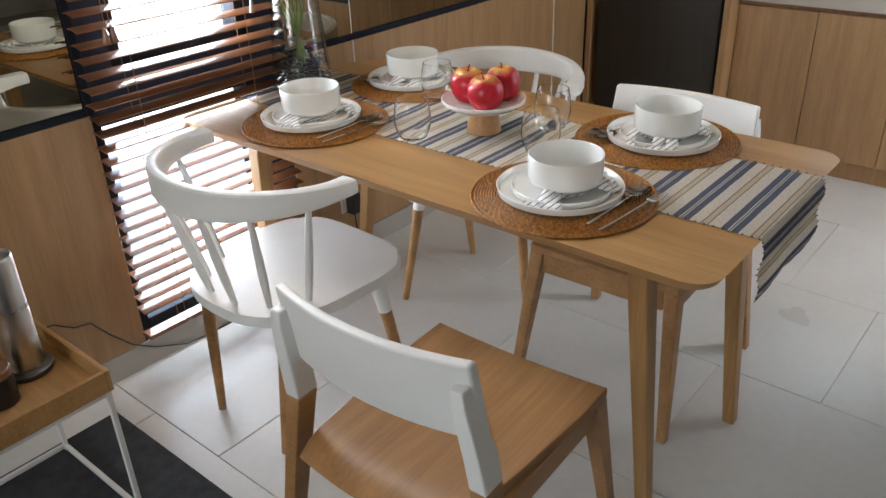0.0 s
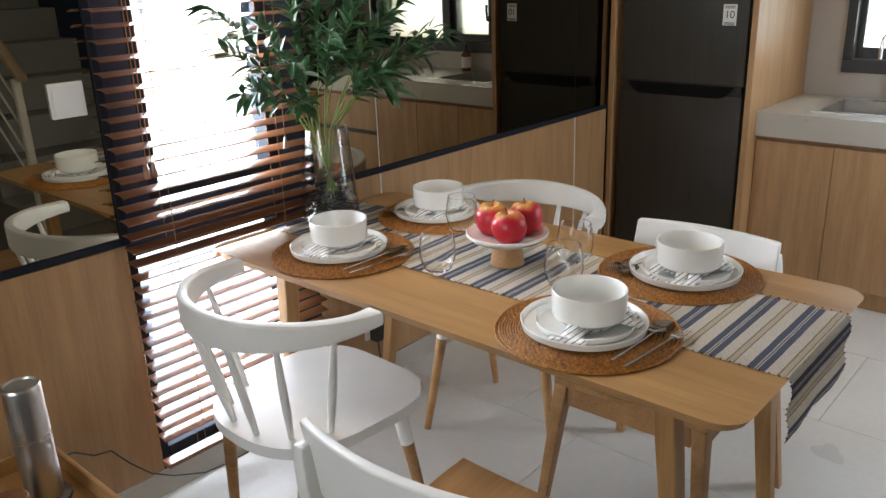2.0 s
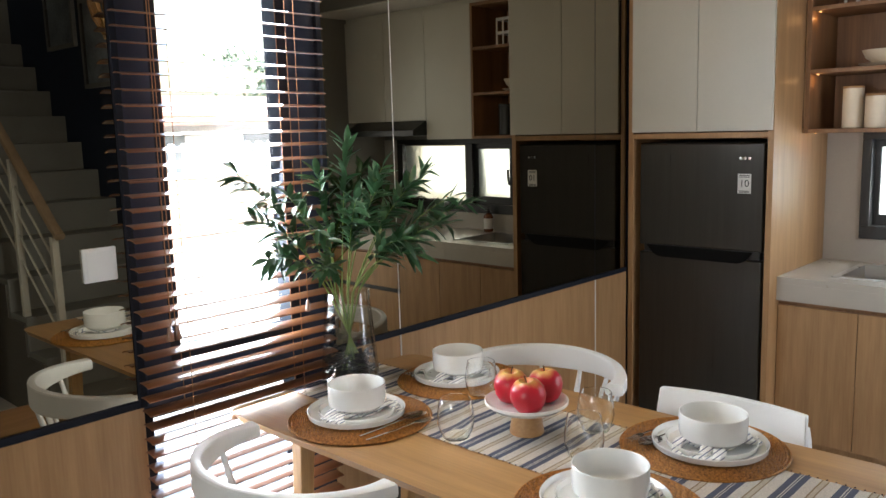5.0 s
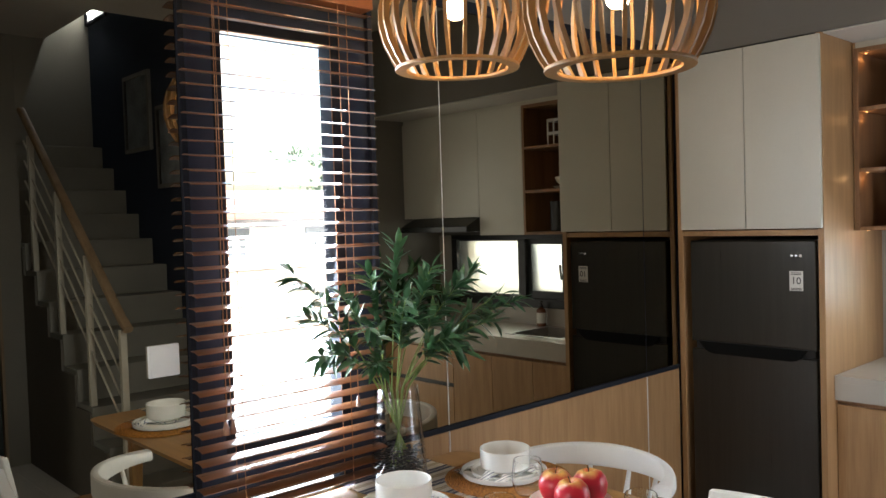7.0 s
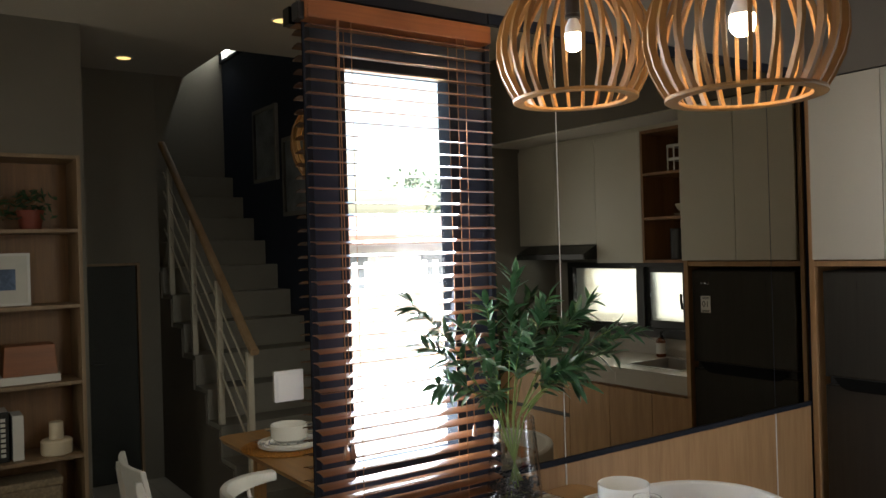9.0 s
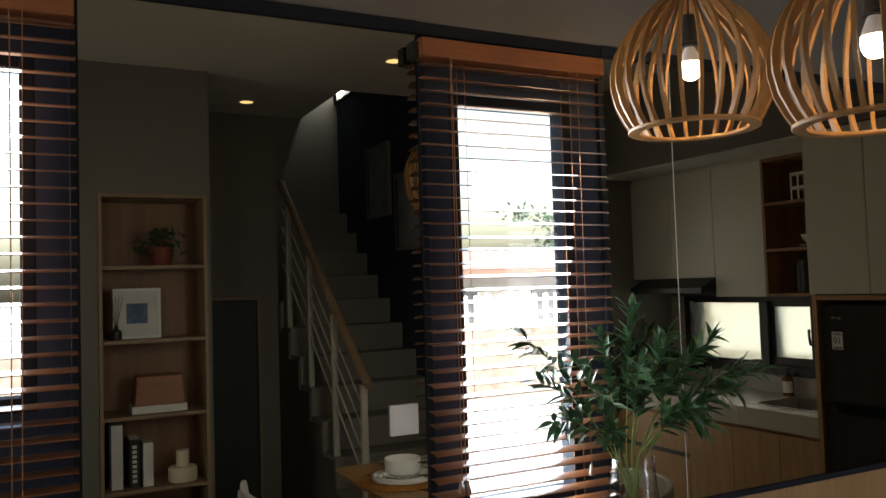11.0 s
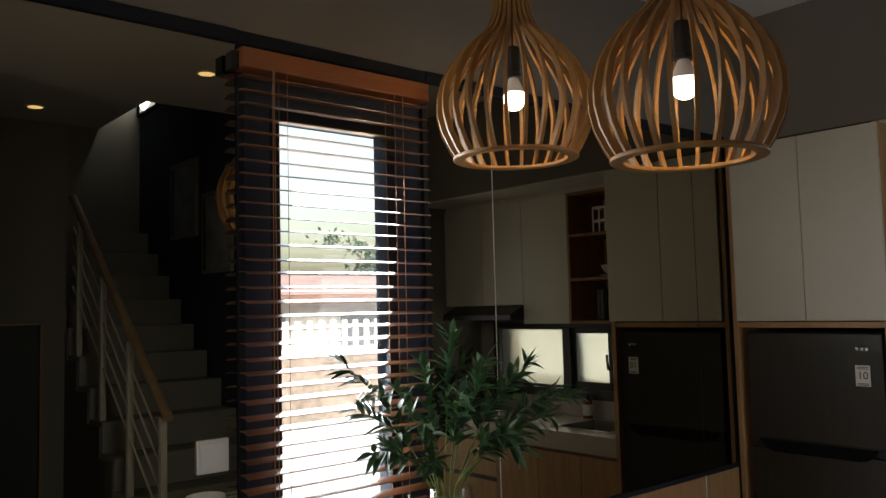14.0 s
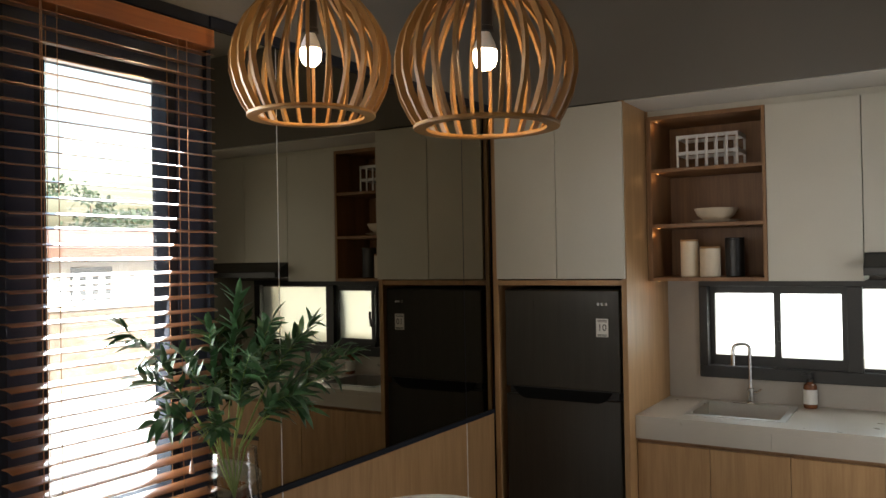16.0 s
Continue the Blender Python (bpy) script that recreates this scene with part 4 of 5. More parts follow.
TUMBLER = [(r * 1.22, z * 1.06) for r, z in ((0, 0.0), (0.024, 0.0), (0.031, 0.006), (0.039, 0.030), (0.0415, 0.048), (0.039, 0.078), (0.0350, 0.104), (0.0343, 0.1048), (0.0336, 0.104), (0.0376, 0.078), (0.0400, 0.048), (0.0372, 0.030), (0.029, 0.010), (0.020, 0.0075), (0, 0.0070))]
for x, y in ((0.713, 1.494), (0.542, 1.800), (1.048, 1.600), (0.973, 1.770)):
    t = thing("tumbler", "clear stemless drinking glass on the table runner", "drinking glass", pose(x, y, TZ + 0.0045), group="glasses")
    g = part("glass_body", turned(TUMBLER, 40), TUMBLER_GLASS, t)
    g.visible_shadow = False

stand = thing("cake_stand", "white cake stand on a turned wooden foot", "cake stand", pose(0.833, 1.648, TZ + 0.0045))
part("foot", turned([(0, 0), (0.046, 0), (0.047, 0.004), (0.041, 0.045), (0.038, 0.064), (0, 0.064)], 36), CHAIR_WOOD, stand, "turned wooden foot")
part("dish", turned([(0, 0.0645), (0.055, 0.0645), (0.096, 0.073), (0.113, 0.086), (0.1135, 0.093), (0.111, 0.094), (0.107, 0.088), (0.092, 0.080), (0, 0.075)], 56), CHINA, stand)


def apple_material():
    m, n, l, b = nodes_of("apple_skin")
    tc, info = n.new("ShaderNodeTexCoord"), n.new("ShaderNodeObjectInfo")
    mp, tx, sep = n.new("ShaderNodeMapping"), n.new("ShaderNodeTexNoise"), n.new("ShaderNodeSeparateXYZ")
    mp.inputs["Scale"].default_value = (28, 28, 9)
    shift = n.new("ShaderNodeVectorMath")
    l.new(tc.outputs["Object"], shift.inputs[0])
    l.new(info.outputs["Random"], shift.inputs[1])
    l.new(shift.outputs[0], mp.inputs["Vector"])
    l.new(mp.outputs[0], tx.inputs["Vector"])
    l.new(tc.outputs["Object"], sep.inputs[0])
    tx.inputs["Scale"].default_value, tx.inputs["Detail"].default_value = 1.0, 4
    mr = n.new("ShaderNodeMapRange")
    mr.inputs["From Min"].default_value, mr.inputs["From Max"].default_value = 0.055, 0.088
    mr.inputs["To Min"].default_value, mr.inputs["To Max"].default_value = 0.0, 0.42
    l.new(sep.outputs["Z"], mr.inputs["Value"])
    k = n.new("ShaderNodeMath")
    k.operation = "MULTIPLY"
    l.new(mr.outputs[0], k.inputs[0])
    l.new(tx.outputs["Fac"], k.inputs[1])
    ramp = n.new("ShaderNodeValToRGB")
    for e, (p, c) in zip(ramp.color_ramp.elements, ((0.12, (0.47, 0.010, 0.026, 1)), (0.27, (0.64, 0.40, 0.10, 1)))):
        e.position, e.color = p, c
    l.new(k.outputs[0], ramp.inputs["Fac"])
    l.new(ramp.outputs["Color"], b.inputs["Base Color"])
    b.inputs["Roughness"].default_value = 0.32
    return m


APPLE = apple_material()
prof = [(0, 0.008), (0.008, 0.003), (0.018, 0.000), (0.032, 0.008), (0.043, 0.026), (0.0475, 0.048), (0.044, 0.068), (0.033, 0.083), (0.020, 0.0885), (0.010, 0.085), (0.004, 0.077), (0, 0.075)]
for x, y, rz, tilt in ((0.787, 1.640, 40, 6), (0.877, 1.606, 160, -7), (0.863, 1.698, 260, 5)):
    t = thing("apple", "red and yellow apple on a cake stand", "apple", pose(x, y, TZ + 0.0835, tilt, 0, rz), group="apples")
    bm = turned(prof, 28)
    for v in bm.verts:
        a = math.atan2(v.co.y, v.co.x)
        v.co *= 1 + 0.02 * math.cos(5 * a) * (1 - v.co.z / 0.1)
    part("flesh", bm, APPLE, t)
    part("stalk", tube(bmesh.new(), [(0, 0, 0.076), (0.001, 0.001, 0.088), (0.005, 0.002, 0.100)], [0.0012, 0.0014, 0.002], 6), mat("apple_stalk", (0.06, 0.03, 0.012), 0.8), t, "thin brown stalk")

# ---- vase with branches ----
VX, VY = 0.112, 1.638
vase = thing("vase", "tall clear glass vase with green branches and black pebbles", "vase", pose(VX, VY, TZ + 0.005))
g = part("glass_body", turned([(0, 0), (0.088, 0), (0.094, 0.004), (0.095, 0.012), (0.092, 0.07), (0.085, 0.15), (0.076, 0.25), (0.0725, 0.308), (0.0712, 0.309), (0.070, 0.308), (0.0735, 0.25), (0.0825, 0.15), (0.0895, 0.07), (0.091, 0.018), (0, 0.016)], 56), GLASS, vase)
g.visible_shadow = False
bm = bmesh.new()
rnd = random.Random(5)
for k in range(620):
    a, r = rnd.uniform(0, 6.283), 0.083 * math.sqrt(rnd.random())
    z = rnd.uniform(0.022, 0.098 - 0.010 * math.cos(3 * a))
    s = rnd.uniform(0.0045, 0.0078)
    lathe(bm, [(0, z - s * 0.6), (s, z - s * 0.1), (s * 0.8, z + s * 0.4), (0, z + s * 0.65)], 6, r * math.cos(a), r * math.sin(a))
tagged(part("pebbles", bm, PEBBLE, vase, "small black pebbles in the vase"), kind="stuff")


def leaf_mesh(length, width, curl, seed):
    bm = bmesh.new()
    n = 6
    rows = []
    for k in range(n + 1):
        f = k / n
        w = width * (math.sin(math.pi * min(1, f ** 0.8)) ** 0.9) * 0.5 + 0.0003
        z = -curl * length * f * f
        rows.append([bm.verts.new((-w, length * f, z + w * 0.35)), bm.verts.new((0, length * f, z)), bm.verts.new((w, length * f, z + w * 0.35))])
    for a, b in zip(rows, rows[1:]):
        bm.faces.new((a[0], a[1], b[1], b[0]))
        bm.faces.new((a[1], a[2], b[2], b[1]))
    return bm


leaf_sources = []
for L, Wd, C in ((0.074, 0.020, 0.14), (0.064, 0.0185, 0.03), (0.082, 0.0205, 0.24), (0.050, 0.016, 0.1)):
    me = bpy.data.meshes.new("leaf")
    b_ = leaf_mesh(L, Wd, C, 0)
    b_.to_mesh(me)
    b_.free()
    me.materials.append(LEAF)
    me.polygons.foreach_set("use_smooth", [True] * len(me.polygons))
    leaf_sources.append(me)


def aim(at, way, spin):
    d = Vector(way).normalized()
    q = d.to_track_quat("Y", "Z")
    return Matrix.LocRotScale(at, q, None) @ Matrix.Rotation(spin, 4, "Y")


rnd = random.Random(11)
# tips of the branches relative to the vase's rim: along the wall, out from it, up
TIPS = [(-0.42, 0.04, 0.42), (-0.38, 0.06, 0.28), (-0.33, 0.05, 0.16), (-0.27, 0.08, 0.34), (-0.20, 0.12, 0.24), (-0.13, 0.04, 0.40), (-0.08, 0.16, 0.32), (0.00, 0.03, 0.48), (0.06, 0.12, 0.36),
        (0.14, 0.04, 0.40), (0.24, 0.08, 0.34), (0.34, 0.05, 0.38), (0.46, 0.06, 0.28), (0.58, 0.04, 0.25), (0.36, 0.12, 0.20), (0.26, 0.06, 0.14), (0.08, 0.20, 0.18), (-0.22, 0.16, 0.12), (0.16, 0.16, 0.12), (-0.02, 0.10, 0.24)]
for dy, dx, dz in TIPS:
    gy, gx = max(-2, min(2, round(dy * 6))), max(-1, min(1, round(dx * 9) - 1))
    rim = Vector((gx * 0.026, gy * 0.026, 0.30))
    foot = Vector((-gx * 0.022 + 0.004, -gy * 0.020, 0.045))
    tip = Vector((dx, dy, 0.30 + dz))
    ctrl = rim.lerp(tip, 0.45) + Vector((0, 0, 0.10))
    pts = [foot, foot.lerp(rim, 0.5)] + [((1 - f) ** 2) * rim + 2 * f * (1 - f) * ctrl + f * f * tip for f in [k / 12 for k in range(13)]]
    br = part("branch", tube(bmesh.new(), pts, [0.0024 - 0.0014 * k / 14 for k in range(15)], 6), STEM, vase, "leafy green branch")
    curve = pts[2:]
    count = rnd.randint(30, 37)
    for k in range(count):
        f = 0.40 + 0.60 * k / (count - 1)
        idx = min(11, int(f * 12))
        at = curve[idx].lerp(curve[idx + 1], f * 12 - idx)
        d = (curve[idx + 1] - curve[idx]).normalized()
        ang = rnd.uniform(0, 6.283)
        sd = d.orthogonal().normalized()
        out = math.cos(ang) * sd + math.sin(ang) * d.cross(sd)
        way = (d * rnd.uniform(0.5, 1.1) + out * rnd.uniform(0.5, 1.0) + Vector((0, 0, -0.12))).normalized() if k < count - 1 else d
        low = 0.092 if at.y + way.y * 0.08 < 0.03 else 0.016
        if at.x + VX + way.x * 0.09 < low:
            way.x = abs(way.x) * 0.4 + 0.02
        if at.x + VX < low - 0.01:
            continue
        lf = new("leaf", rnd.choice(leaf_sources))
        lf.parent = br
        lf.matrix_basis = aim(at, way, rnd.uniform(-0.7, 0.7))


# ---- pendant lamps ----
def pendant(x, y, rim_z, label):
    t = thing("pendant_lamp", label, "pendant lamp", pose(x, y, rim_z), group="pendant lamps")
    prof = [(0.170, 0.004), (0.190, 0.035), (0.212, 0.080), (0.224, 0.130), (0.224, 0.175), (0.212, 0.225), (0.186, 0.275), (0.150, 0.318), (0.110, 0.352), (0.076, 0.385), (0.056, 0.425), (0.047, 0.470), (0.044, 0.530)]
    bm = bmesh.new()
    w = 0.0048
    rings = []
    for k, (r, z) in enumerate(prof):
        r0, z0 = prof[max(0, k - 1)]
        r1, z1 = prof[min(len(prof) - 1, k + 1)]
        tan = Vector((r1 - r0, 0, z1 - z0)).normalized()
        nor = Vector((tan.z, 0, -tan.x))
        dpt = 0.0085
        rings.append([bm.verts.new(Vector((r, s * w, z)) + nor * d) for s, d in ((-1, -dpt), (1, -dpt), (1, dpt), (-1, dpt))])
    for a, b in zip(rings, rings[1:]):
        for i in range(4):
            j = (i + 1) % 4
            bm.faces.new((a[i], a[j], b[j], b[i]))
    bm.faces.new(rings[0][::-1])
    bm.faces.new(rings[-1])
    rib, n = None, 26
    for k in range(n):
        m = pose(0, 0, 0, 0, 0, 360 * k / n + 4)
        if rib is None:
            rib = part("rib", bm, LAMP_WOOD, t, m=m)
        else:
            share("rib", rib, t, m)
    part("bottom_ring", turned([(0.152, 0.0), (0.184, 0.0), (0.1855, 0.003), (0.184, 0.009), (0.152, 0.009), (0.1505, 0.005), (0.152, 0.0)], 64), LAMP_WOOD, t)
    part("top_ring", turned([(0.030, 0.52), (0.054, 0.52), (0.054, 0.535), (0.030, 0.535), (0.030, 0.52)], 40), LAMP_WOOD, t)
    part("socket", turned([(0, 0.3390), (0.018, 0.3390), (0.021, 0.3340), (0.021, 0.2590), (0.024, 0.2570), (0.024, 0.2460), (0.014, 0.2440), (0, 0.2440)], 24), BLACK, t)
    base = part("bulb_base", turned([(0.013, 0.2450), (0.017, 0.2360), (0.025, 0.2180), (0.030, 0.2000), (0.030, 0.1980), (0, 0.1980)], 28), WHITE, t)
    b = part("bulb", turned([(0.0298, 0.1975), (0.0312, 0.1860), (0.0300, 0.1720), (0.0245, 0.1580), (0.014, 0.1500), (0, 0.1480)], 28), BULB, t, "lit warm white bulb")
    b.visible_shadow = False
    part("cord", bar((0, 0, 0.338), (0, 0, CZ - rim_z - 0.02), 0.003, n=8), CORD, t)
    part("ceiling_rose", turned([(0, CZ - rim_z - 0.03), (0.045, CZ - rim_z - 0.03), (0.05, CZ - rim_z - 0.025), (0.05, CZ - rim_z - 0.001), (0, CZ - rim_z - 0.001)], 32), BLACK, t)
    return t


pendant(0.460, 1.630, 2.061, "ribbed wooden pendant lamp with lit bulb")
pendant(1.033, 1.630, 1.971, "ribbed wooden pendant lamp with lit bulb")

# ---- kitchen ----
FY = 3.585      # front of the tall unit
tower = thing("tall_cabinet", "oak tall cabinet housing the fridge with grey doors above", "cabinet", pose(0, 0, 0))
part("side_panel", abox(0.014, 0.036, FY + 0.004, 4.285, 0.0, 2.390, 0.001), PANEL, tower)
part("side_panel", abox(0.706, 0.733, FY + 0.001, 4.285, 0.0, 2.390, 0.001), PANEL, tower)
part("filler_strip", abox(0.0015, 0.0135, FY + 0.015, FY + 0.05, 0.0, 2.390, 0.001), PANEL, tower)
part("shelf_panel", abox(0.0365, 0.7055, FY + 0.004, 4.285, 1.498, 1.524, 0.001), PANEL, tower)
part("back_panel", abox(0.0365, 0.7055, 4.270, 4.285, 0.0, 1.497), NICHE, tower)
for a, b in ((0.040, 0.3785), (0.3815, 0.729)):
    part("cabinet_door", abox(a, b, FY - 0.018, FY + 0.0005, 1.530, 2.382, 0.002), CABINET, tower, "grey laminate door without handle")
fr = thing("fridge", "dark steel two-door fridge freezer in an oak niche", "fridge", pose(0.380, 3.62, 0))
part("body", abox(-0.300, 0.300, 0.03, 0.53, 0.02, 1.478, 0.004), BLACK, fr)
part("fridge_door", abox(-0.311, 0.311, -0.022, 0.026, 0.05, 0.936, 0.008, 3), FRIDGE, fr, "dark brushed steel door")
part("freezer_door", abox(-0.311, 0.311, -0.022, 0.026, 0.974, 1.476, 0.008, 3), FRIDGE, fr, "dark brushed steel door")
bm = bmesh.new()
box(bm, -0.294, 0.294, -0.004, 0.028, 0.937, 0.9735)
part("door_gap", bm, BLACK, fr)
part("trim_line", abox(-0.309, 0.309, -0.0235, -0.0222, 0.9742, 0.9775), BLACK, fr, "dark line along the door edge")
bm = bmesh.new()
# flat plate on the door face; its near-black colour paints the recess's shade
GRIP = mat("grip_black", (0.005, 0.005, 0.005), 0.8, vary=0.1, Specular_IOR_Level=0.1)
poly = [(-0.270, 0.9735), (0.270, 0.9735), (0.238, 0.935), (0.215, 0.922), (0.190, 0.917), (-0.190, 0.917), (-0.215, 0.922), (-0.238, 0.935)]
lo = [bm.verts.new((x, -0.024, z)) for x, z in poly]
hi = [bm.verts.new((x, -0.0225, z)) for x, z in poly]
bm.faces.new(lo), bm.faces.new(hi[::-1])
for i in range(8):
    bm.faces.new((lo[i], lo[(i + 1) % 8], hi[(i + 1) % 8], hi[i]))
part("grip_recess", bm, GRIP, fr, "flat black plate coloured as the grip recess's shade")
for x in (-0.2, 0.2):
    part("foot", turned([(0, 0), (0.02, 0), (0.02, 0.02), (0, 0.02)], 16, x, 0.1), BLACK, fr)
stk = part("sticker", abox(0.190, 0.252, -0.0232, -0.0224, 1.245, 1.335), PAPER, fr, "small white sticker with a black 10")


def text(string, size, parent, m, material, name="lettering", label=""):
    cu = bpy.data.curves.new(name, "FONT")
    cu.body, cu.size, cu.extrude, cu.align_x, cu.align_y = string, size, 0.0003, "CENTER", "CENTER"
    tmp = bpy.data.objects.new(name, cu)
    me = bpy.data.meshes.new_from_object(tmp)
    bpy.data.objects.remove(tmp)
    me.materials.clear()
    me.materials.append(material)
    ob = new(name, me)
    ob.parent = parent
    ob.matrix_basis = m
    return tagged(ob, label)


text("10", 0.046, fr, pose(0.221, -0.0236, 1.290, 90, 0, 0), BLACK, "sticker_number")
for z in (1.327, 1.320, 1.256, 1.250):
    part("print_bar", abox(0.197, 0.245, -0.0237, -0.0234, z - 0.0016, z + 0.0016), BLACK, stk)
for k in range(3):
    part("badge", abox(0.196 + 0.020 * k, 0.209 + 0.020 * k, -0.0232, -0.0222, 1.398, 1.412, 0.003), STEEL, fr, "small pale metal badge")

# base units, worktop, sink
DY = 3.690
for i, (a, b) in enumerate(((0.735, 1.080), (1.080, 1.430), (1.430, 1.80))):
    c = thing("base_cabinet", "oak veneer base cabinet under the worktop", "cabinet", pose(a, DY, 0), group="base cabinets")
    w = b - a
    part("carcass", abox(0.001, w - 0.001, 0.02, 0.58, 0.09, 0.726), PANEL, c)
    part("cabinet_door", abox(0.0015, w - 0.0015, 0.0, 0.019, 0.095, 0.729, 0.0015), PANEL, c)
    part("plinth", abox(0.0, w, 0.045, 0.062, 0.0, 0.0895), PANEL, c)
c = thing("drawer_cabinet", "oak veneer drawer unit under the worktop", "cabinet", pose(1.80, DY, 0), group="base cabinets")
part("carcass", abox(0.001, 0.738, 0.02, 0.58, 0.09, 0.726), PANEL, c)
part("plinth", abox(0.0, 0.739, 0.045, 0.062, 0.0, 0.0895), PANEL, c)
for z0, z1 in ((0.095, 0.47), (0.50, 0.729)):
    part("drawer_front", abox(0.0015, 0.738, 0.0, 0.019, z0, z1, 0.0015), PANEL, c)
part("grip_channel", abox(0.0015, 0.738, 0.006, 0.0195, 0.471, 0.499), BLACK, c)
# niche walnut borrowed for this strip, painting the shade under the worktop edge
tagged(part("worktop_shadow_rail", abox(0.735, 2.54, DY + 0.012, DY + 0.04, 0.730, 0.7515), NICHE), "recessed strip coloured dark for the shade below the worktop", "rail", kind="structure")
wt = thing("worktop", "greige stone worktop with a thick front edge", "worktop", pose(0, 0, 0))
SX0, SX1, SY0, SY1 = 0.945, 1.385, 3.800, 4.205
bm = bmesh.new()
gx, gy = (0.734, SX0 + 0.01, SX1 - 0.01, 2.542), (3.672, SY0 + 0.01, SY1 - 0.01, 4.277)
lo, hi = [[[bm.verts.new((x, y, z)) for y in gy] for x in gx] for z in (0.832, 0.862)]
for i in range(3):
    for k in range(3):
        if (i, k) != (1, 1):
            bm.faces.new((hi[i][k], hi[i + 1][k], hi[i + 1][k + 1], hi[i][k + 1]))
            bm.faces.new((lo[i][k], lo[i][k + 1], lo[i + 1][k + 1], lo[i + 1][k]))
rim = [(0, 0), (1, 0), (2, 0), (3, 0), (3, 1), (3, 2), (3, 3), (2, 3), (1, 3), (0, 3), (0, 2), (0, 1)]
hole = [(1, 1), (1, 2), (2, 2), (2, 1)]
for loop in (rim, hole):
    for (a, b), (c, d) in zip(loop, loop[1:] + loop[:1]):
        bm.faces.new((lo[a][b], lo[c][d], hi[c][d], hi[a][b]))
part("slab", bm, STONE, wt)
for x0, x1 in ((0.734, 1.355), (1.3565, 2.542)):
    part("front_edge", abox(x0, x1, 3.672, 3.702, 0.752, 0.8318), STONE, wt)
sk = thing("sink", "square stainless steel sink set in the worktop", "sink", pose(0, 0, 0.862))
bm = bmesh.new()
for x0, x1, y0, y1 in ((SX0 - 0.012, SX0 + 0.018, SY0 - 0.012, SY1 + 0.012), (SX1 - 0.018, SX1 + 0.012, SY0 - 0.012, SY1 + 0.012), (SX0 + 0.018, SX1 - 0.018, SY0 - 0.012, SY0 + 0.018), (SX0 + 0.018, SX1 - 0.018, SY1 - 0.018, SY1 + 0.012)):
    box(bm, x0, x1, y0, y1, 0.0005, 0.004)
part("rim", bm, SATIN, sk)
bm = bmesh.new()
box(bm, SX0 + 0.014, SX0 + 0.018, SY0 + 0.014, SY1 - 0.014, -0.17, 0.002)
box(bm, SX1 - 0.018, SX1 - 0.014, SY0 + 0.014, SY1 - 0.014, -0.17, 0.002)
box(bm, SX0 + 0.018, SX1 - 0.018, SY0 + 0.014, SY0 + 0.018, -0.17, 0.002)
box(bm, SX0 + 0.018, SX1 - 0.018, SY1 - 0.018, SY1 - 0.014, -0.17, 0.002)
box(bm, SX0 + 0.014, SX1 - 0.014, SY0 + 0.014, SY1 - 0.014, -0.174, -0.17)
part("basin", bm, SATIN, sk)
part("drain", turned([(0, -0.169), (0.03, -0.169), (0.035, -0.167), (0.04, -0.1695), (0, -0.1698)], 24, (SX0 + SX1) / 2, (SY0 + SY1) / 2), CHROME, sk)
tap = thing("tap", "chrome swan-neck kitchen tap behind the sink", "tap", pose(1.165, 4.240, 0.8625))
part("base", turned([(0, 0), (0.024, 0), (0.024, 0.008), (0.018, 0.012), (0.018, 0.075), (0.014, 0.08), (0, 0.08)], 24), CHROME, tap)
arc = [(0, 0, 0.078), (0, 0, 0.275), (-0.003, -0.003, 0.292), (-0.012, -0.012, 0.304), (-0.022, -0.022, 0.308), (-0.050, -0.050, 0.308), (-0.060, -0.060, 0.304), (-0.067, -0.067, 0.294), (-0.070, -0.070, 0.278), (-0.070, -0.070, 0.245)]
part("spout", tube(bmesh.new(), arc, 0.0095, 12), CHROME, tap)
part("nozzle", bar((-0.07, -0.07, 0.25), (-0.07, -0.07, 0.200), 0.0125, 0.0125, 16), CHROME, tap)
part("lever", tube(bmesh.new(), [(0.016, 0, 0.055), (0.03, -0.005, 0.058), (0.055, -0.01, 0.075)], [0.007, 0.006, 0.005], 10), CHROME, tap)
soap = thing("soap_bottle", "amber soap bottle with white label and black pump", "soap dispenser", pose(1.452, 4.222, 0.8625))
part("bottle", turned([(0, 0), (0.029, 0), (0.032, 0.004), (0.032, 0.105), (0.028, 0.118), (0.014, 0.126), (0.014, 0.132), (0, 0.132)], 28), AMBER, soap)
part("paper_label", turned([(0.0323, 0.022), (0.0326, 0.024), (0.0326, 0.092), (0.0323, 0.094)], 28), PAPER, soap, "white paper label")
part("pump", turned([(0, 0.132), (0.016, 0.132), (0.016, 0.146), (0.006, 0.148), (0.006, 0.165), (0.012, 0.167), (0.012, 0.174), (0, 0.174)], 18), BLACK, soap)
part("pump_nozzle", bar((0, 0, 0.170), (-0.035, -0.02, 0.168), 0.005, 0.004, 10), BLACK, soap)

# upper units
UY = 3.915
shelf = thing("open_shelf_unit", "open wooden shelf unit with warm strip lights", "shelf unit", pose(0, 0, 0))
part("side_panel", abox(0.745, 0.763, UY, 4.288, 1.508, 2.352, 0.001), NICHE, shelf)
part("side_panel", abox(1.300, 1.316, UY, 4.288, 1.508, 2.352, 0.001), NICHE, shelf)
part("top_panel", abox(0.7635, 1.2995, UY, 4.288, 2.332, 2.352, 0.001), NICHE, shelf)
for z in (1.508, 1.780, 2.062):
    part("shelf", abox(0.7635, 1.2995, UY + 0.002, 4.270, z, z + 0.018, 0.001), NICHE, shelf)
part("back_panel", abox(0.7635, 1.2995, 4.2705, 4.288, 1.5265, 2.3315), NICHE, shelf)
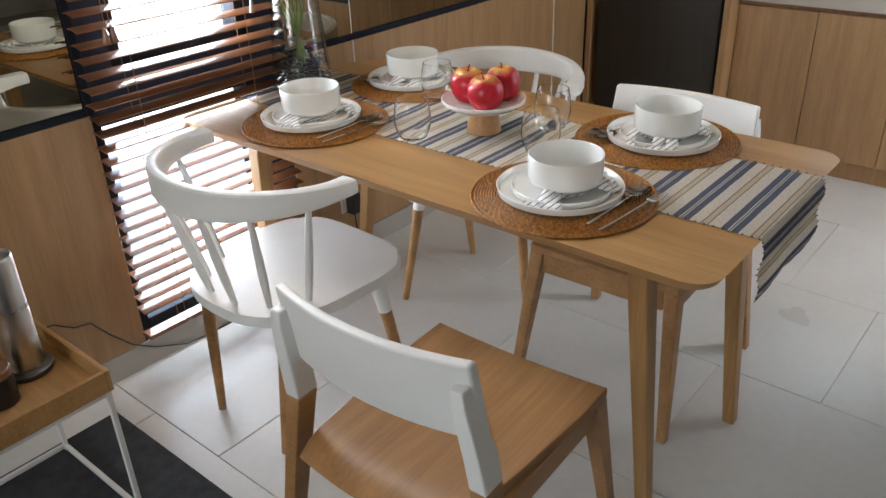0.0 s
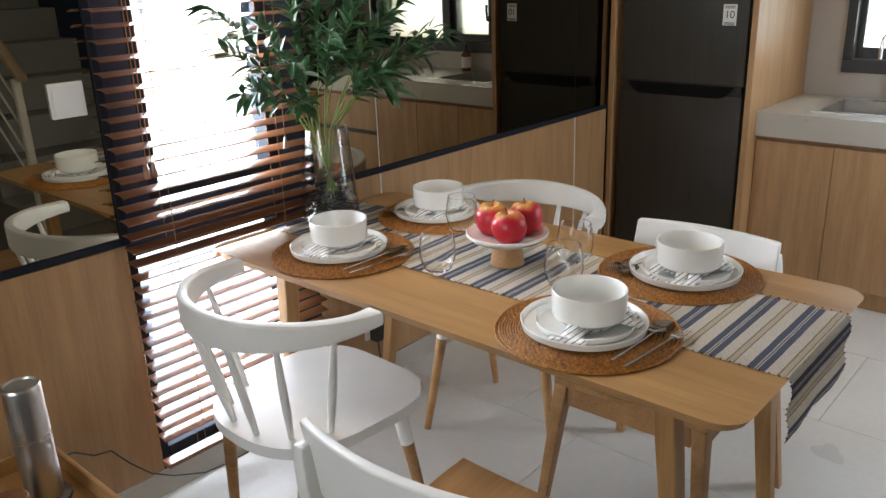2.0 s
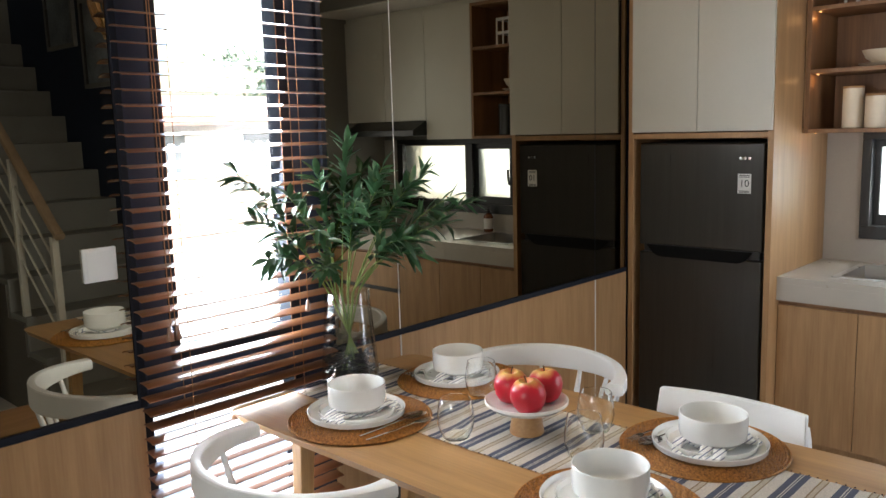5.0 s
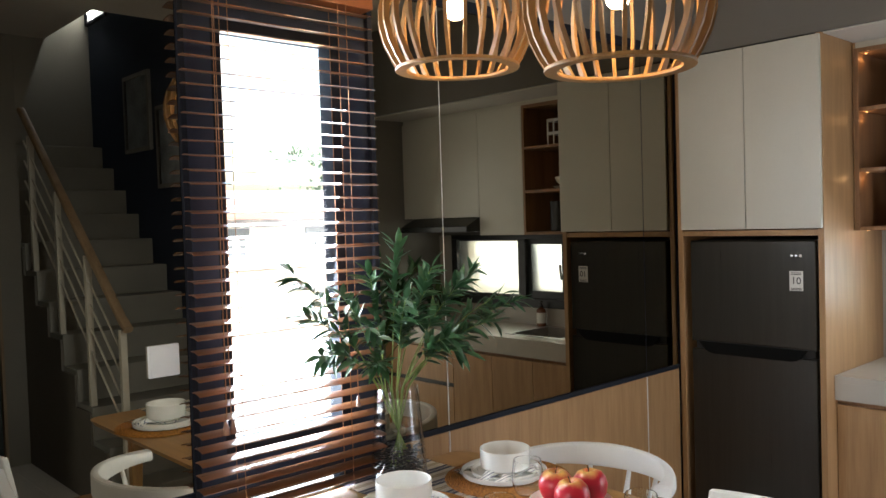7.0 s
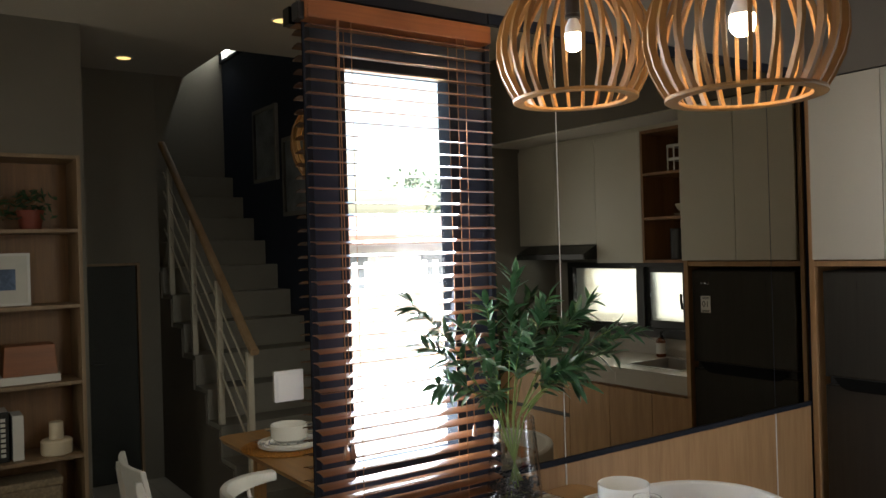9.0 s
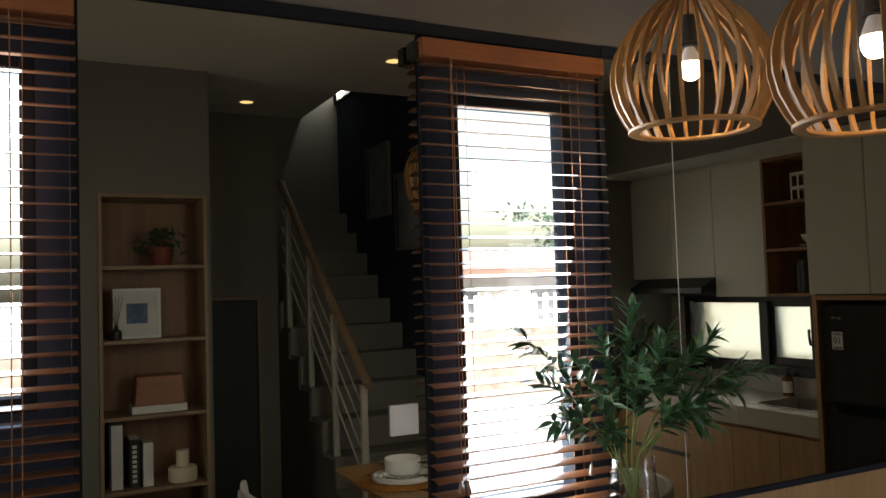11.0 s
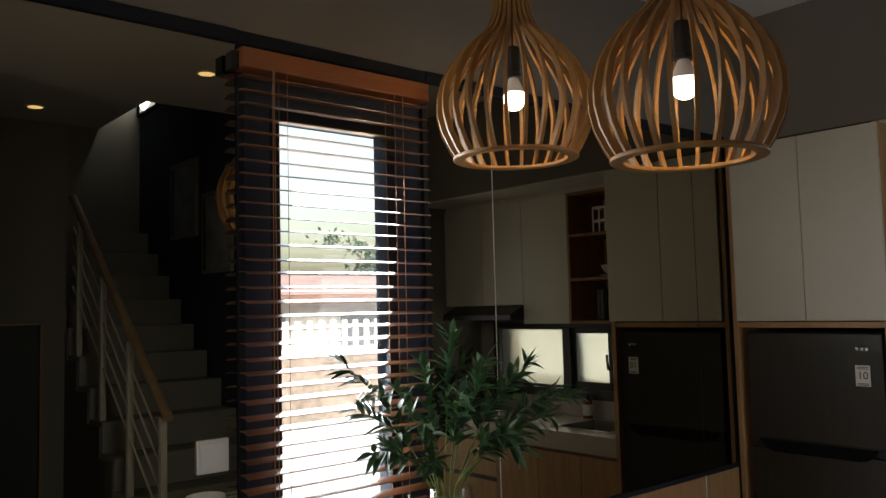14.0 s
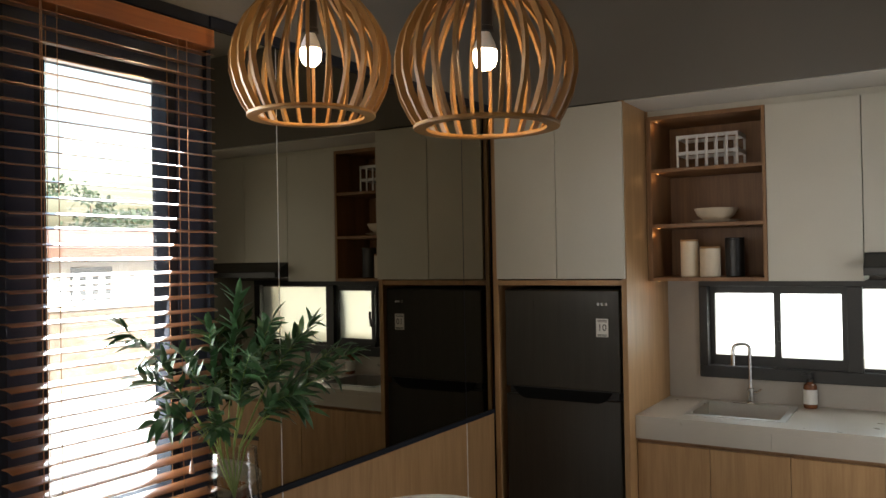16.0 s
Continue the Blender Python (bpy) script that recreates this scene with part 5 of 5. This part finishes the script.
part("filler_panel", abox(0.7335, 0.7445, UY + 0.015, 4.288, 1.508, 2.383), PANEL, shelf)
tagged(part("cabinet_filler", abox(0.745, 2.54, UY + 0.022, UY + 0.040, 2.3525, 2.3835), CABINET), "grey filler strip recessed above the wall cabinets", "filler strip", kind="structure")
puck_glow = glow_mat("warm_puck", (1.0, 0.5, 0.16), 0.3)
for z in (1.779, 2.061, 2.331):
    part("puck_light", turned([(0, z), (0.005, z), (0.005, z - 0.003), (0, z - 0.003)], 16, 0.782, UY + 0.05), puck_glow, shelf, "tiny warm spotlight")
part("puck_light", turned([(0, 1.5075), (0.005, 1.5075), (0.005, 1.5045), (0, 1.5045)], 16, 0.780, UY + 0.05), puck_glow, shelf, "tiny warm spotlight")
for a, b, z0 in ((1.3175, 1.724, 1.508), (1.726, 2.124, 1.637), (2.126, 2.532, 1.637)):
    c = thing("wall_cabinet", "grey laminate wall cabinet without handles", "cabinet", pose(a, UY, 0), group="wall cabinets")
    w = b - a
    part("carcass", abox(0.001, w - 0.001, 0.02, 0.36, z0, 2.352), CABINET, c)
    part("cabinet_door", abox(0.001, w - 0.001, 0.0, 0.019, z0, 2.352, 0.0015), CABINET, c)
hood = thing("cooker_hood", "black slim cooker hood under the wall cabinets", "cooker hood", pose(0, 0, 0))
bm = bmesh.new()
prof = [(3.79, 1.535), (4.288, 1.535), (4.288, 1.635), (3.918, 1.635), (3.79, 1.573)]
lo = [bm.verts.new((1.728, y, z)) for y, z in prof]
hi = [bm.verts.new((2.43, y, z)) for y, z in prof]
bm.faces.new(lo), bm.faces.new(hi[::-1])
for i in range(5):
    bm.faces.new((lo[i], lo[(i + 1) % 5], hi[(i + 1) % 5], hi[i]))
bmesh.ops.recalc_face_normals(bm, faces=bm.faces)
bmesh.ops.bevel(bm, geom=bm.edges[:], offset=0.003, segments=2, profile=0.5, affect="EDGES")
part("body", bm, BLACK, hood)
for k in range(5):
    part("button", abox(2.33 + 0.018 * k, 2.341 + 0.018 * k, 3.7885, 3.7905, 1.548, 1.558, 0.0015), STEEL, hood, "small steel button")

# things on the open shelf
bas = thing("wire_basket", "white slatted metal basket on the shelf", "basket", pose(1.023, 4.10, 2.0805))
for z in (0.080, 0.164):
    bm = bmesh.new()
    for a, b in (((-0.152, -0.09), (0.152, -0.09)), ((0.152, -0.09), (0.152, 0.09)), ((0.152, 0.09), (-0.152, 0.09)), ((-0.152, 0.09), (-0.152, -0.09))):
        x0, x1, y0, y1 = min(a[0], b[0]), max(a[0], b[0]), min(a[1], b[1]), max(a[1], b[1])
        box(bm, x0 - 0.002, x1 + 0.002, y0 - 0.002, y1 + 0.002, z - 0.009, z + 0.009)
    part("hoop", bm, STEEL_PAINT, bas)
for k in range(7):
    x = -0.147 + 0.294 * k / 6
    for y in (-0.094, 0.094):
        part("slat", abox(x - 0.006, x + 0.006, y - 0.002, y + 0.002, 0.001, 0.172, 0.0008, 1), STEEL_PAINT, bas)
part("base", abox(-0.150, 0.150, -0.09, 0.09, 0.0, 0.004), STEEL_PAINT, bas)
for i, (n_, lab, r, h, z) in enumerate((("plate", "pale plate under a stacked bowl on the shelf", 0.120, 0.016, 1.7985), ("bowl", "pale shallow bowl stacked on a plate", 0.108, 0.062, 1.8125))):
    t = thing(n_, lab, n_, pose(1.045, 4.08, z))
    part("china", turned([(0, 0), (r * 0.5, 0), (r * 0.85, h * 0.45), (r, h), (r * 0.97, h + 0.001), (r * 0.82, h * 0.55), (r * 0.5, 0.006), (0, 0.005)], 44), CREAM, t)
for x, r, h, m_, lab in ((0.9165, 0.045, 0.192, CREAM, "cream ceramic storage jar with lid"), (1.024, 0.050, 0.153, CREAM, "short cream ceramic storage jar with lid"), (1.141, 0.046, 0.196, BLACK, "black ceramic storage jar with lid")):
    t = thing("storage_jar", lab, "jar", pose(x, 4.045 - (0.02 if h < 0.16 else 0), 1.5265), group="storage jars")
    part("jar_body", turned([(0, 0), (r - 0.003, 0), (r, 0.004), (r, h - 0.012), (r - 0.002, h - 0.010), (0, h - 0.010)], 36), m_, t)
    part("lid", turned([(0, h - 0.0098), (r + 0.0005, h - 0.0098), (r + 0.0005, h - 0.002), (r - 0.002, h), (0, h)], 36), CHAIR_WOOD if m_ is CREAM else BLACK, t)

# ---- tray table by the wall, rug, cable ----
rug = thing("rug", "dark charcoal woven rug beside the tray table", "rug", pose(0, 0, 0))
part("pile", abox(0.14, 2.30, -1.60, 0.772, 0.0003, 0.009, 0.003), RUG, rug)
TT = thing("tray_table", "oak tray table on a white metal frame", "side table", pose(0, 0, 0.0095))
X0, X1, Y0, Y1, TH = 0.165, 0.565, 0.12, 0.612, 0.435
part("tray_base", abox(X0 + 0.012, X1 - 0.012, Y0 + 0.012, Y1 - 0.012, TH - 0.052, TH - 0.040), OAK, TT)
for a in ((X0, X1, Y0, Y0 + 0.012), (X0, X1, Y1 - 0.012, Y1), (X0, X0 + 0.012, Y0 + 0.0125, Y1 - 0.0125), (X1 - 0.012, X1, Y0 + 0.0125, Y1 - 0.0125)):
    part("tray_side", abox(*a, TH - 0.055, TH, 0.002), OAK, TT)
for x in (X0 + 0.012, X1 - 0.012):
    for y in (Y0 + 0.012, Y1 - 0.012):
        part("leg", abox(x - 0.006, x + 0.006, y - 0.006, y + 0.006, 0.0, TH - 0.0555, 0.001), STEEL_PAINT, TT)
for z in (0.012, TH - 0.062):
    for y in (Y0 + 0.012, Y1 - 0.012):
        part("rail", abox(X0 + 0.0185, X1 - 0.0185, y - 0.0055, y + 0.0055, z - 0.006, z + 0.006, 0.001), STEEL_PAINT, TT)
    for x in (X0 + 0.012, X1 - 0.012):
        part("rail", abox(x - 0.0055, x + 0.0055, Y0 + 0.0185, Y1 - 0.0185, z - 0.006, z + 0.006, 0.001), STEEL_PAINT, TT)
TRAY_Z = 0.0095 + TH - 0.040
cy = thing("speaker", "tall brushed steel cylinder on a dark base", "speaker", pose(0.352, 0.520, TRAY_Z))
part("base", turned([(0, 0), (0.056, 0), (0.058, 0.004), (0.057, 0.013), (0.046, 0.018), (0, 0.018)], 40), mat("grey_base", (0.10, 0.10, 0.10), 0.3, 0.6), cy, "dark grey base ring")
part("cylinder", turned([(0, 0.018), (0.041, 0.018), (0.041, 0.295), (0.039, 0.300), (0.034, 0.301), (0.033, 0.297), (0, 0.297)], 44), SATIN, cy)
jar = thing("candle_jar", "dark glass candle jar on the tray table", "candle", pose(0.425, 0.425, TRAY_Z))
part("jar", turned([(0, 0), (0.036, 0), (0.039, 0.003), (0.039, 0.070), (0.037, 0.072), (0.036, 0.068), (0, 0.06)], 32), BLACK, jar)
part("lid", turned([(0, 0.0725), (0.0395, 0.0725), (0.0395, 0.088), (0.037, 0.091), (0, 0.091)], 32), NICHE, jar, "dark wooden lid")
ph = thing("picture_frame", "small black picture frame standing on the tray table", "picture frame", pose(0.27, 0.34, TRAY_Z + 0.002, -12, 0, 30))
part("frame", wall_with_holes("y", -0.008, 0.016, -0.08, 0.08, 0.0, 0.20, [(-0.062, 0.062, 0.018, 0.182)]), BLACK, ph)
part("print", abox(-0.062, 0.062, 0.0, 0.004, 0.018, 0.182), PAPER, ph)
cab = thing("power_cable", "thin dark power cable running along the skirting", "cable", pose(0, 0, 0))
part("cable", tube(bmesh.new(), [(0.18, 0.60, 0.39), (0.06, 0.62, 0.33), (0.016, 0.721, 0.287), (0.016, 0.771, 0.251), (0.016, 0.820, 0.241), (0.016, 0.867, 0.175), (0.016, 0.926, 0.106), (0.016, 0.995, 0.060), (0.016, 1.101, 0.013), (0.016, 1.175, 0.004), (0.016, 1.221, 0.004), (0.016, 1.300, 0.004), (0.016, 1.418, 0.004), (0.020, 1.45, 0.004), (0.014, 1.95, 0.004)], 0.0026, 6), CORD, cab)

# ---- the far side of the room, seen in the mirrors ----
PALE_FRAME = mat("weathered_frame", (0.20, 0.19, 0.175), 0.6, vary=0.15, scale=8)
RAIL_PAINT = mat("beige_rail_paint", (0.46, 0.42, 0.35), 0.45, vary=0.06, scale=20, fine=200)
stairs = thing("staircase", "grey stone staircase with a pale metal railing", "staircase", pose(0, 0, 0))
NS = 12
SX, SZ, SR, SG, SY = 2.200, 0.190, 0.195, 0.240, 1.590
for k in range(NS):
    x, z = SX + SG * k, SZ + SR * k
    part("step", abox(x - 0.012, x + SG + 0.01, SY + 0.0005, 2.495, max(0.001, z - 0.28), z, 0.004), GREY_STAIR, stairs)
bm = bmesh.new()
poly = [(SX, 0.001)] + [q for k in range(NS) for q in ((SX + SG * k, SZ - 0.03 + SR * k), (SX + SG * (k + 1), SZ - 0.03 + SR * k))] + [(SX + SG * NS, 0.001)]
lo = [bm.verts.new((x, SY - 0.012, z)) for x, z in poly]
hi = [bm.verts.new((x, SY, z)) for x, z in poly]
bm.faces.new(lo), bm.faces.new(hi[::-1])
for i in range(len(poly)):
    j = (i + 1) % len(poly)
    bm.faces.new((lo[i], lo[j], hi[j], hi[i]))
part("stringer", bm, mat("stair_side", (0.10, 0.085, 0.07), 0.6, vary=0.1), stairs, "dark brown stair side")
slope = 0.803
for k in range(4):
    x = 2.225 + 0.50 * k
    z = SZ + SR * int((x - SX) / SG)
    zt = 1.095 + slope * (x - 2.225)
    part("baluster", abox(x - 0.018, x + 0.018, SY + 0.008, SY + 0.044, z, zt - 0.02, 0.002), RAIL_PAINT, stairs)
part("handrail", sweep(bmesh.new(), [(2.14, SY + 0.026, 1.08), (2.225, SY + 0.026, 1.115 + 0.02), (3.90, SY + 0.026, 1.135 + slope * 1.675)], [(0.05, 0.04)] * 3), SHELF_WOOD, stairs, "pale wooden handrail")
for d in (0.16, 0.30, 0.44, 0.58):
    part("rail_bar", bar((2.225, SY + 0.026, 1.095 - d), (3.88, SY + 0.026, 1.095 - d + slope * 1.655), 0.007, n=6), RAIL_PAINT, stairs)
for x0, z0, w, h, lab in ((3.78, 2.23, 0.485, 0.605, "framed pale print on the stairwell wall"), (3.18, 1.926, 0.486, 0.61, "framed dark print on the stairwell wall")):
    p = thing("wall_picture", lab, "picture", pose(x0, 2.50, z0), group="stairwell pictures")
    part("frame", wall_with_holes("y", -0.03, 0.028, 0.0, w, 0.0, h, [(0.03, w - 0.03, 0.03, h - 0.03)]), PALE_FRAME, p)
    part("print", abox(0.03, w - 0.03, -0.012, -0.003, 0.03, h - 0.03), mat("grey_print", (0.20, 0.22, 0.24), 0.6, vary=0.5, scale=5), p)
win = thing("window_4", "high narrow stairwell window with a self-lit pane", "window", pose(4.58, 2.50, 3.40), kind="structure")
part("window_frame", wall_with_holes("y", -0.03, 0.028, 0.0, 0.46, 0.0, 0.20, [(0.025, 0.435, 0.025, 0.175)]), FRAME, win)
# wall behind is solid, so the pane emits in place of daylight
part("pane", abox(0.025, 0.435, -0.012, -0.004, 0.025, 0.175), glow_mat("self_lit_pane", (0.85, 0.93, 1.0), 0.6), win, "frosted pane glowing in place of daylight")
dr = thing("door_1", "closed dark door in a pale frame beside the stairs", "door", pose(3.92, 0, 0), kind="structure")
part("door_leaf", abox(0.035, 0.075, 1.072, 1.418, 0.004, 1.580, 0.002), DARK_DOOR, dr)
for a in ((1.051, 1.0715, 0.0, 1.599), (1.4185, 1.439, 0.0, 1.599), (1.0715, 1.4185, 1.581, 1.599)):
    part("door_frame", abox(-0.012, 0.11, *a, 0.002), SHELF_WOOD, dr)
part("door_handle", tube(bmesh.new(), [(0.035, 1.10, 0.88), (0.0, 1.10, 0.88), (-0.006, 1.14, 0.88), (-0.006, 1.19, 0.88)], 0.008, 8), BLACK, dr)
bk = thing("bookcase", "tall narrow oak bookcase built into the wall", "bookcase", pose(2.80, 0, 0))
part("side_panel", abox(-0.015, 0.325, 0.237, 0.258, 0.062, 2.233, 0.001), SHELF_WOOD, bk)
part("side_panel", abox(-0.015, 0.325, 0.827, 0.848, 0.062, 2.233, 0.001), SHELF_WOOD, bk)
for z in (0.062, 0.498, 0.920, 1.358, 1.790, 2.212):
    part("shelf", abox(-0.012, 0.325, 0.2585, 0.8265, z, z + 0.021, 0.001), SHELF_WOOD, bk)
part("back_panel", abox(0.326, 0.339, 0.237, 0.848, 0.062, 2.233), NICHE, bk)
BX = 2.90


def book(y, z, w, h, d, material, label, lying=False, string=""):
    t = thing("book", label, "book", pose(BX, y, z), group="books")
    if lying:
        part("cover", abox(-0.05, 0.13, -d / 2, d / 2, 0, w, 0.002), material, t)
        part("pages", abox(-0.047, 0.127, -d / 2 - 0.0015, d / 2 + 0.0015, 0.004, w - 0.004), PAPER, t)
    else:
        part("cover", abox(-0.05, 0.13, -w / 2, w / 2, 0, h, 0.002), material, t)
        part("pages", abox(-0.045, 0.125, -w / 2 + 0.003, w / 2 - 0.003, h - 0.002, h + 0.0008), PAPER, t)
    return t


book(0.330, 0.5195, 0.062, 0.37, 0.2, PAPER, "thick white book standing on the bookcase")
bb = book(0.425, 0.5195, 0.058, 0.28, 0.2, BLACK, "thick black book with pale lettering on its spine")
for k in range(8):
    part("spine_bar", abox(-0.0512, -0.0504, -0.012, 0.012, 0.03 + 0.028 * k, 0.048 + 0.028 * k), PAPER, bb)
book(0.500, 0.5195, 0.056, 0.25, 0.2, PAPER, "white book standing on the bookcase")
can = thing("candle_holder", "cream candle in a round stone holder", "candle", pose(BX, 0.70, 0.5195))
part("holder", turned([(0, 0), (0.080, 0), (0.085, 0.01), (0.085, 0.075), (0.075, 0.085), (0, 0.085)], 32), CREAM, can)
part("candle", turned([(0, 0.0855), (0.038, 0.0855), (0.038, 0.180), (0.033, 0.183), (0, 0.178)], 28), CREAM, can)
book(0.570, 0.9415, 0.045, 0.3, 0.31, PAPER, "white book lying flat on the bookcase", True)
bxx = thing("wooden_box", "dark wooden box on a lying book", "box", pose(BX, 0.570, 0.9875))
part("body", taper(bmesh.new(), (0.03, 0, 0), (0.03, 0, 0.17), (0.09, 0.14), (0.085, 0.128), 0.004), VALANCE, bxx)
pf = thing("framed_print", "white framed abstract blue print on the bookcase", "picture frame", pose(BX + 0.06, 0.46, 1.3795))
part("frame", wall_with_holes("x", -0.01, 0.02, -0.135, 0.135, 0.0, 0.30, [(-0.12, 0.12, 0.015, 0.285)]), WHITE, pf)
part("mount", abox(-0.004, 0.004, -0.12, 0.12, 0.015, 0.285), PAPER, pf)
part("print", abox(-0.006, -0.0045, -0.06, 0.06, 0.09, 0.21), mat("blue_print", (0.10, 0.16, 0.30), 0.6, vary=0.7, scale=12), pf)
df = thing("reed_diffuser", "small dark reed diffuser on the bookcase", "diffuser", pose(BX - 0.02, 0.335, 1.3795))
part("bottle", turned([(0, 0), (0.032, 0), (0.033, 0.05), (0.012, 0.065), (0.012, 0.08), (0, 0.08)], 20), BLACK, df)
for k in range(5):
    part("reed", bar((0, 0, 0.05), (0.01 * (k - 2), 0.02 * (k - 2), 0.25), 0.0018, n=5), BLACK, df)
sb = thing("storage_box", "beige woven storage box with a lid on the bookcase", "storage box", pose(BX + 0.03, 0.545, 0.0835))
WICKER = mat("beige_wicker", (0.26, 0.20, 0.13), 0.8, vary=0.35, scale=60, fine=220, bump=0.6)
part("body", abox(-0.10, 0.12, -0.17, 0.17, 0.0, 0.27, 0.012), WICKER, sb)
part("lid", abox(-0.105, 0.125, -0.175, 0.175, 0.2705, 0.315, 0.010), WICKER, sb)
pl = thing("potted_plant", "trailing green plant in a dark red pot", "potted plant", pose(BX + 0.02, 0.60, 1.8115))
part("pot", turned([(0, 0), (0.055, 0), (0.072, 0.11), (0.066, 0.112), (0, 0.10)], 24), mat("red_pot", (0.18, 0.035, 0.02), 0.6), pl)
bm = bmesh.new()
rnd = random.Random(3)
for k in range(90):
    a, r, z = rnd.uniform(0, 6.283), rnd.uniform(0.02, 0.17), rnd.uniform(0.10, 0.24)
    c = Vector((min(0.12, 0.5 * r * math.cos(a)), r * math.sin(a), z - r * 0.3))
    d = Vector((rnd.uniform(-1, 1), rnd.uniform(-1, 1), rnd.uniform(-0.5, 0.5))).normalized() * 0.03
    e = d.orthogonal().normalized() * 0.012
    bm.faces.new([bm.verts.new(c + q) for q in (-d, e, d, -e)])
tagged(part("foliage", bm, LEAF, pl), kind="stuff")
for k, (x, y) in enumerate(((2.18, 1.85), (3.50, 1.27), (2.0, -0.3))):
    t = thing("downlight", "round recessed ceiling downlight, lit warm", "downlight", pose(x, y, CZ), group="downlights")
    part("trim_ring", turned([(0.048, -0.001), (0.06, -0.001), (0.06, -0.005), (0.046, -0.006), (0.048, -0.001)], 32), WHITE, t)
    part("lens", turned([(0, -0.0015), (0.0465, -0.0015), (0.0465, -0.004), (0, -0.004)], 32), DOWNLIGHT, t, "glowing warm lens")

# ---- outside ----
tagged(part("ground", abox(-400, 400, -400, 400, -0.45, -0.25), mat("paved_ground", (0.42, 0.40, 0.37), 0.9, vary=0.15, scale=0.4, fine=8)), "pale paved ground outside", "ground", kind="structure")
hs = thing("house", "distant white house with a red tiled roof", "house", pose(-15.0, 10.6, -0.25))
part("wall", abox(-3, 3, -4.5, 4.5, 0, 2.3), mat("white_render", (0.55, 0.53, 0.50), 0.9), hs)
bm = bmesh.new()
vs = [bm.verts.new(c) for c in ((3.5, -5, 2.2), (3.5, 5, 2.2), (-3.5, 5, 2.2), (-3.5, -5, 2.2), (0, -3.6, 2.75), (0, 3.6, 2.75))]
for q in ((0, 1, 5, 4), (2, 3, 4, 5), (1, 2, 5), (3, 0, 4), (0, 3, 2, 1)):
    bm.faces.new([vs[i] for i in q])
part("roof", bm, mat("red_tiles", (0.20, 0.125, 0.105), 0.9, vary=0.3, scale=3, fine=30), hs)
part("fascia", abox(3.5, 3.56, -5, 5, 2.02, 2.19), mat("brown_fascia", (0.14, 0.08, 0.06), 0.8), hs)
for y in (-3.2, -1.0, 1.3, 3.4):
    part("window", abox(2.99, 3.03, y - 0.45, y + 0.45, 1.15, 1.85, 0.01), mat("shaded_window", (0.10, 0.11, 0.12), 0.4), hs)
gw = thing("garden_wall", "pale stone garden wall under the fence", "garden wall", pose(-9.5, 0, -0.25))
part("stone_face", abox(-0.25, 0.0, -6, 22, 0, 1.18), mat("garden_stone", (0.17, 0.135, 0.11), 0.9, vary=0.45, scale=1.4, fine=9, bump=0.6, depth=0.03), gw)
part("coping", abox(-0.29, 0.04, -6, 22, 1.181, 1.25, 0.01), mat("garden_coping", (0.55, 0.53, 0.49), 0.9, vary=0.2, scale=2), gw)
fn = thing("fence", "low white picket fence on the garden wall", "fence", pose(-9.6, 0, 1.0))
for z in (0.10, 0.34):
    part("rail", abox(-0.04, -0.01, -5, 20, z, z + 0.05), WHITE, fn)
pk = part("picket", abox(-0.009, 0.014, -0.05, 0.05, 0.0005, 0.46, 0.004), WHITE, fn, m=pose(0, -5, 0))
for k in range(1, 110):
    share("picket", pk, fn, pose(0, -5 + 0.23 * k, 0))


def tree(x, y, h, seed):
    t = thing("tree", "leafy green tree outside the window", "tree", pose(x, y, -0.25))
    r = random.Random(seed)
    part("trunk", tube(bmesh.new(), [(0, 0, 0), (0.05, 0.03, h * 0.3), (0.0, 0.1, h * 0.6), (0.05, 0.0, h * 0.85)], [0.16, 0.12, 0.08, 0.03], 10), mat("bark", (0.10, 0.075, 0.05), 0.9, vary=0.4), t)
    bm = bmesh.new()
    for k in range(15):
        c = Vector((r.gauss(0, h * 0.16), r.gauss(0, h * 0.17), h * r.uniform(0.5, 0.98)))
        for q in range(60):
            p = c + Vector((r.gauss(0, 0.22), r.gauss(0, 0.22), r.gauss(0, 0.16)))
            d = Vector((r.uniform(-1, 1), r.uniform(-1, 1), r.uniform(-1, 1))).normalized() * 0.10
            e = d.orthogonal().normalized() * 0.05
            bm.faces.new([bm.verts.new(p + v) for v in (-d, e, d, -e)])
    tagged(part("crown", bm, mat("tree_leaf", (0.045, 0.075, 0.04), 0.7, vary=0.4), t), kind="stuff")
    return t


tree(-20.5, 15.5, 4.4, 4)
tree(-21.0, 17.2, 3.7, 8)
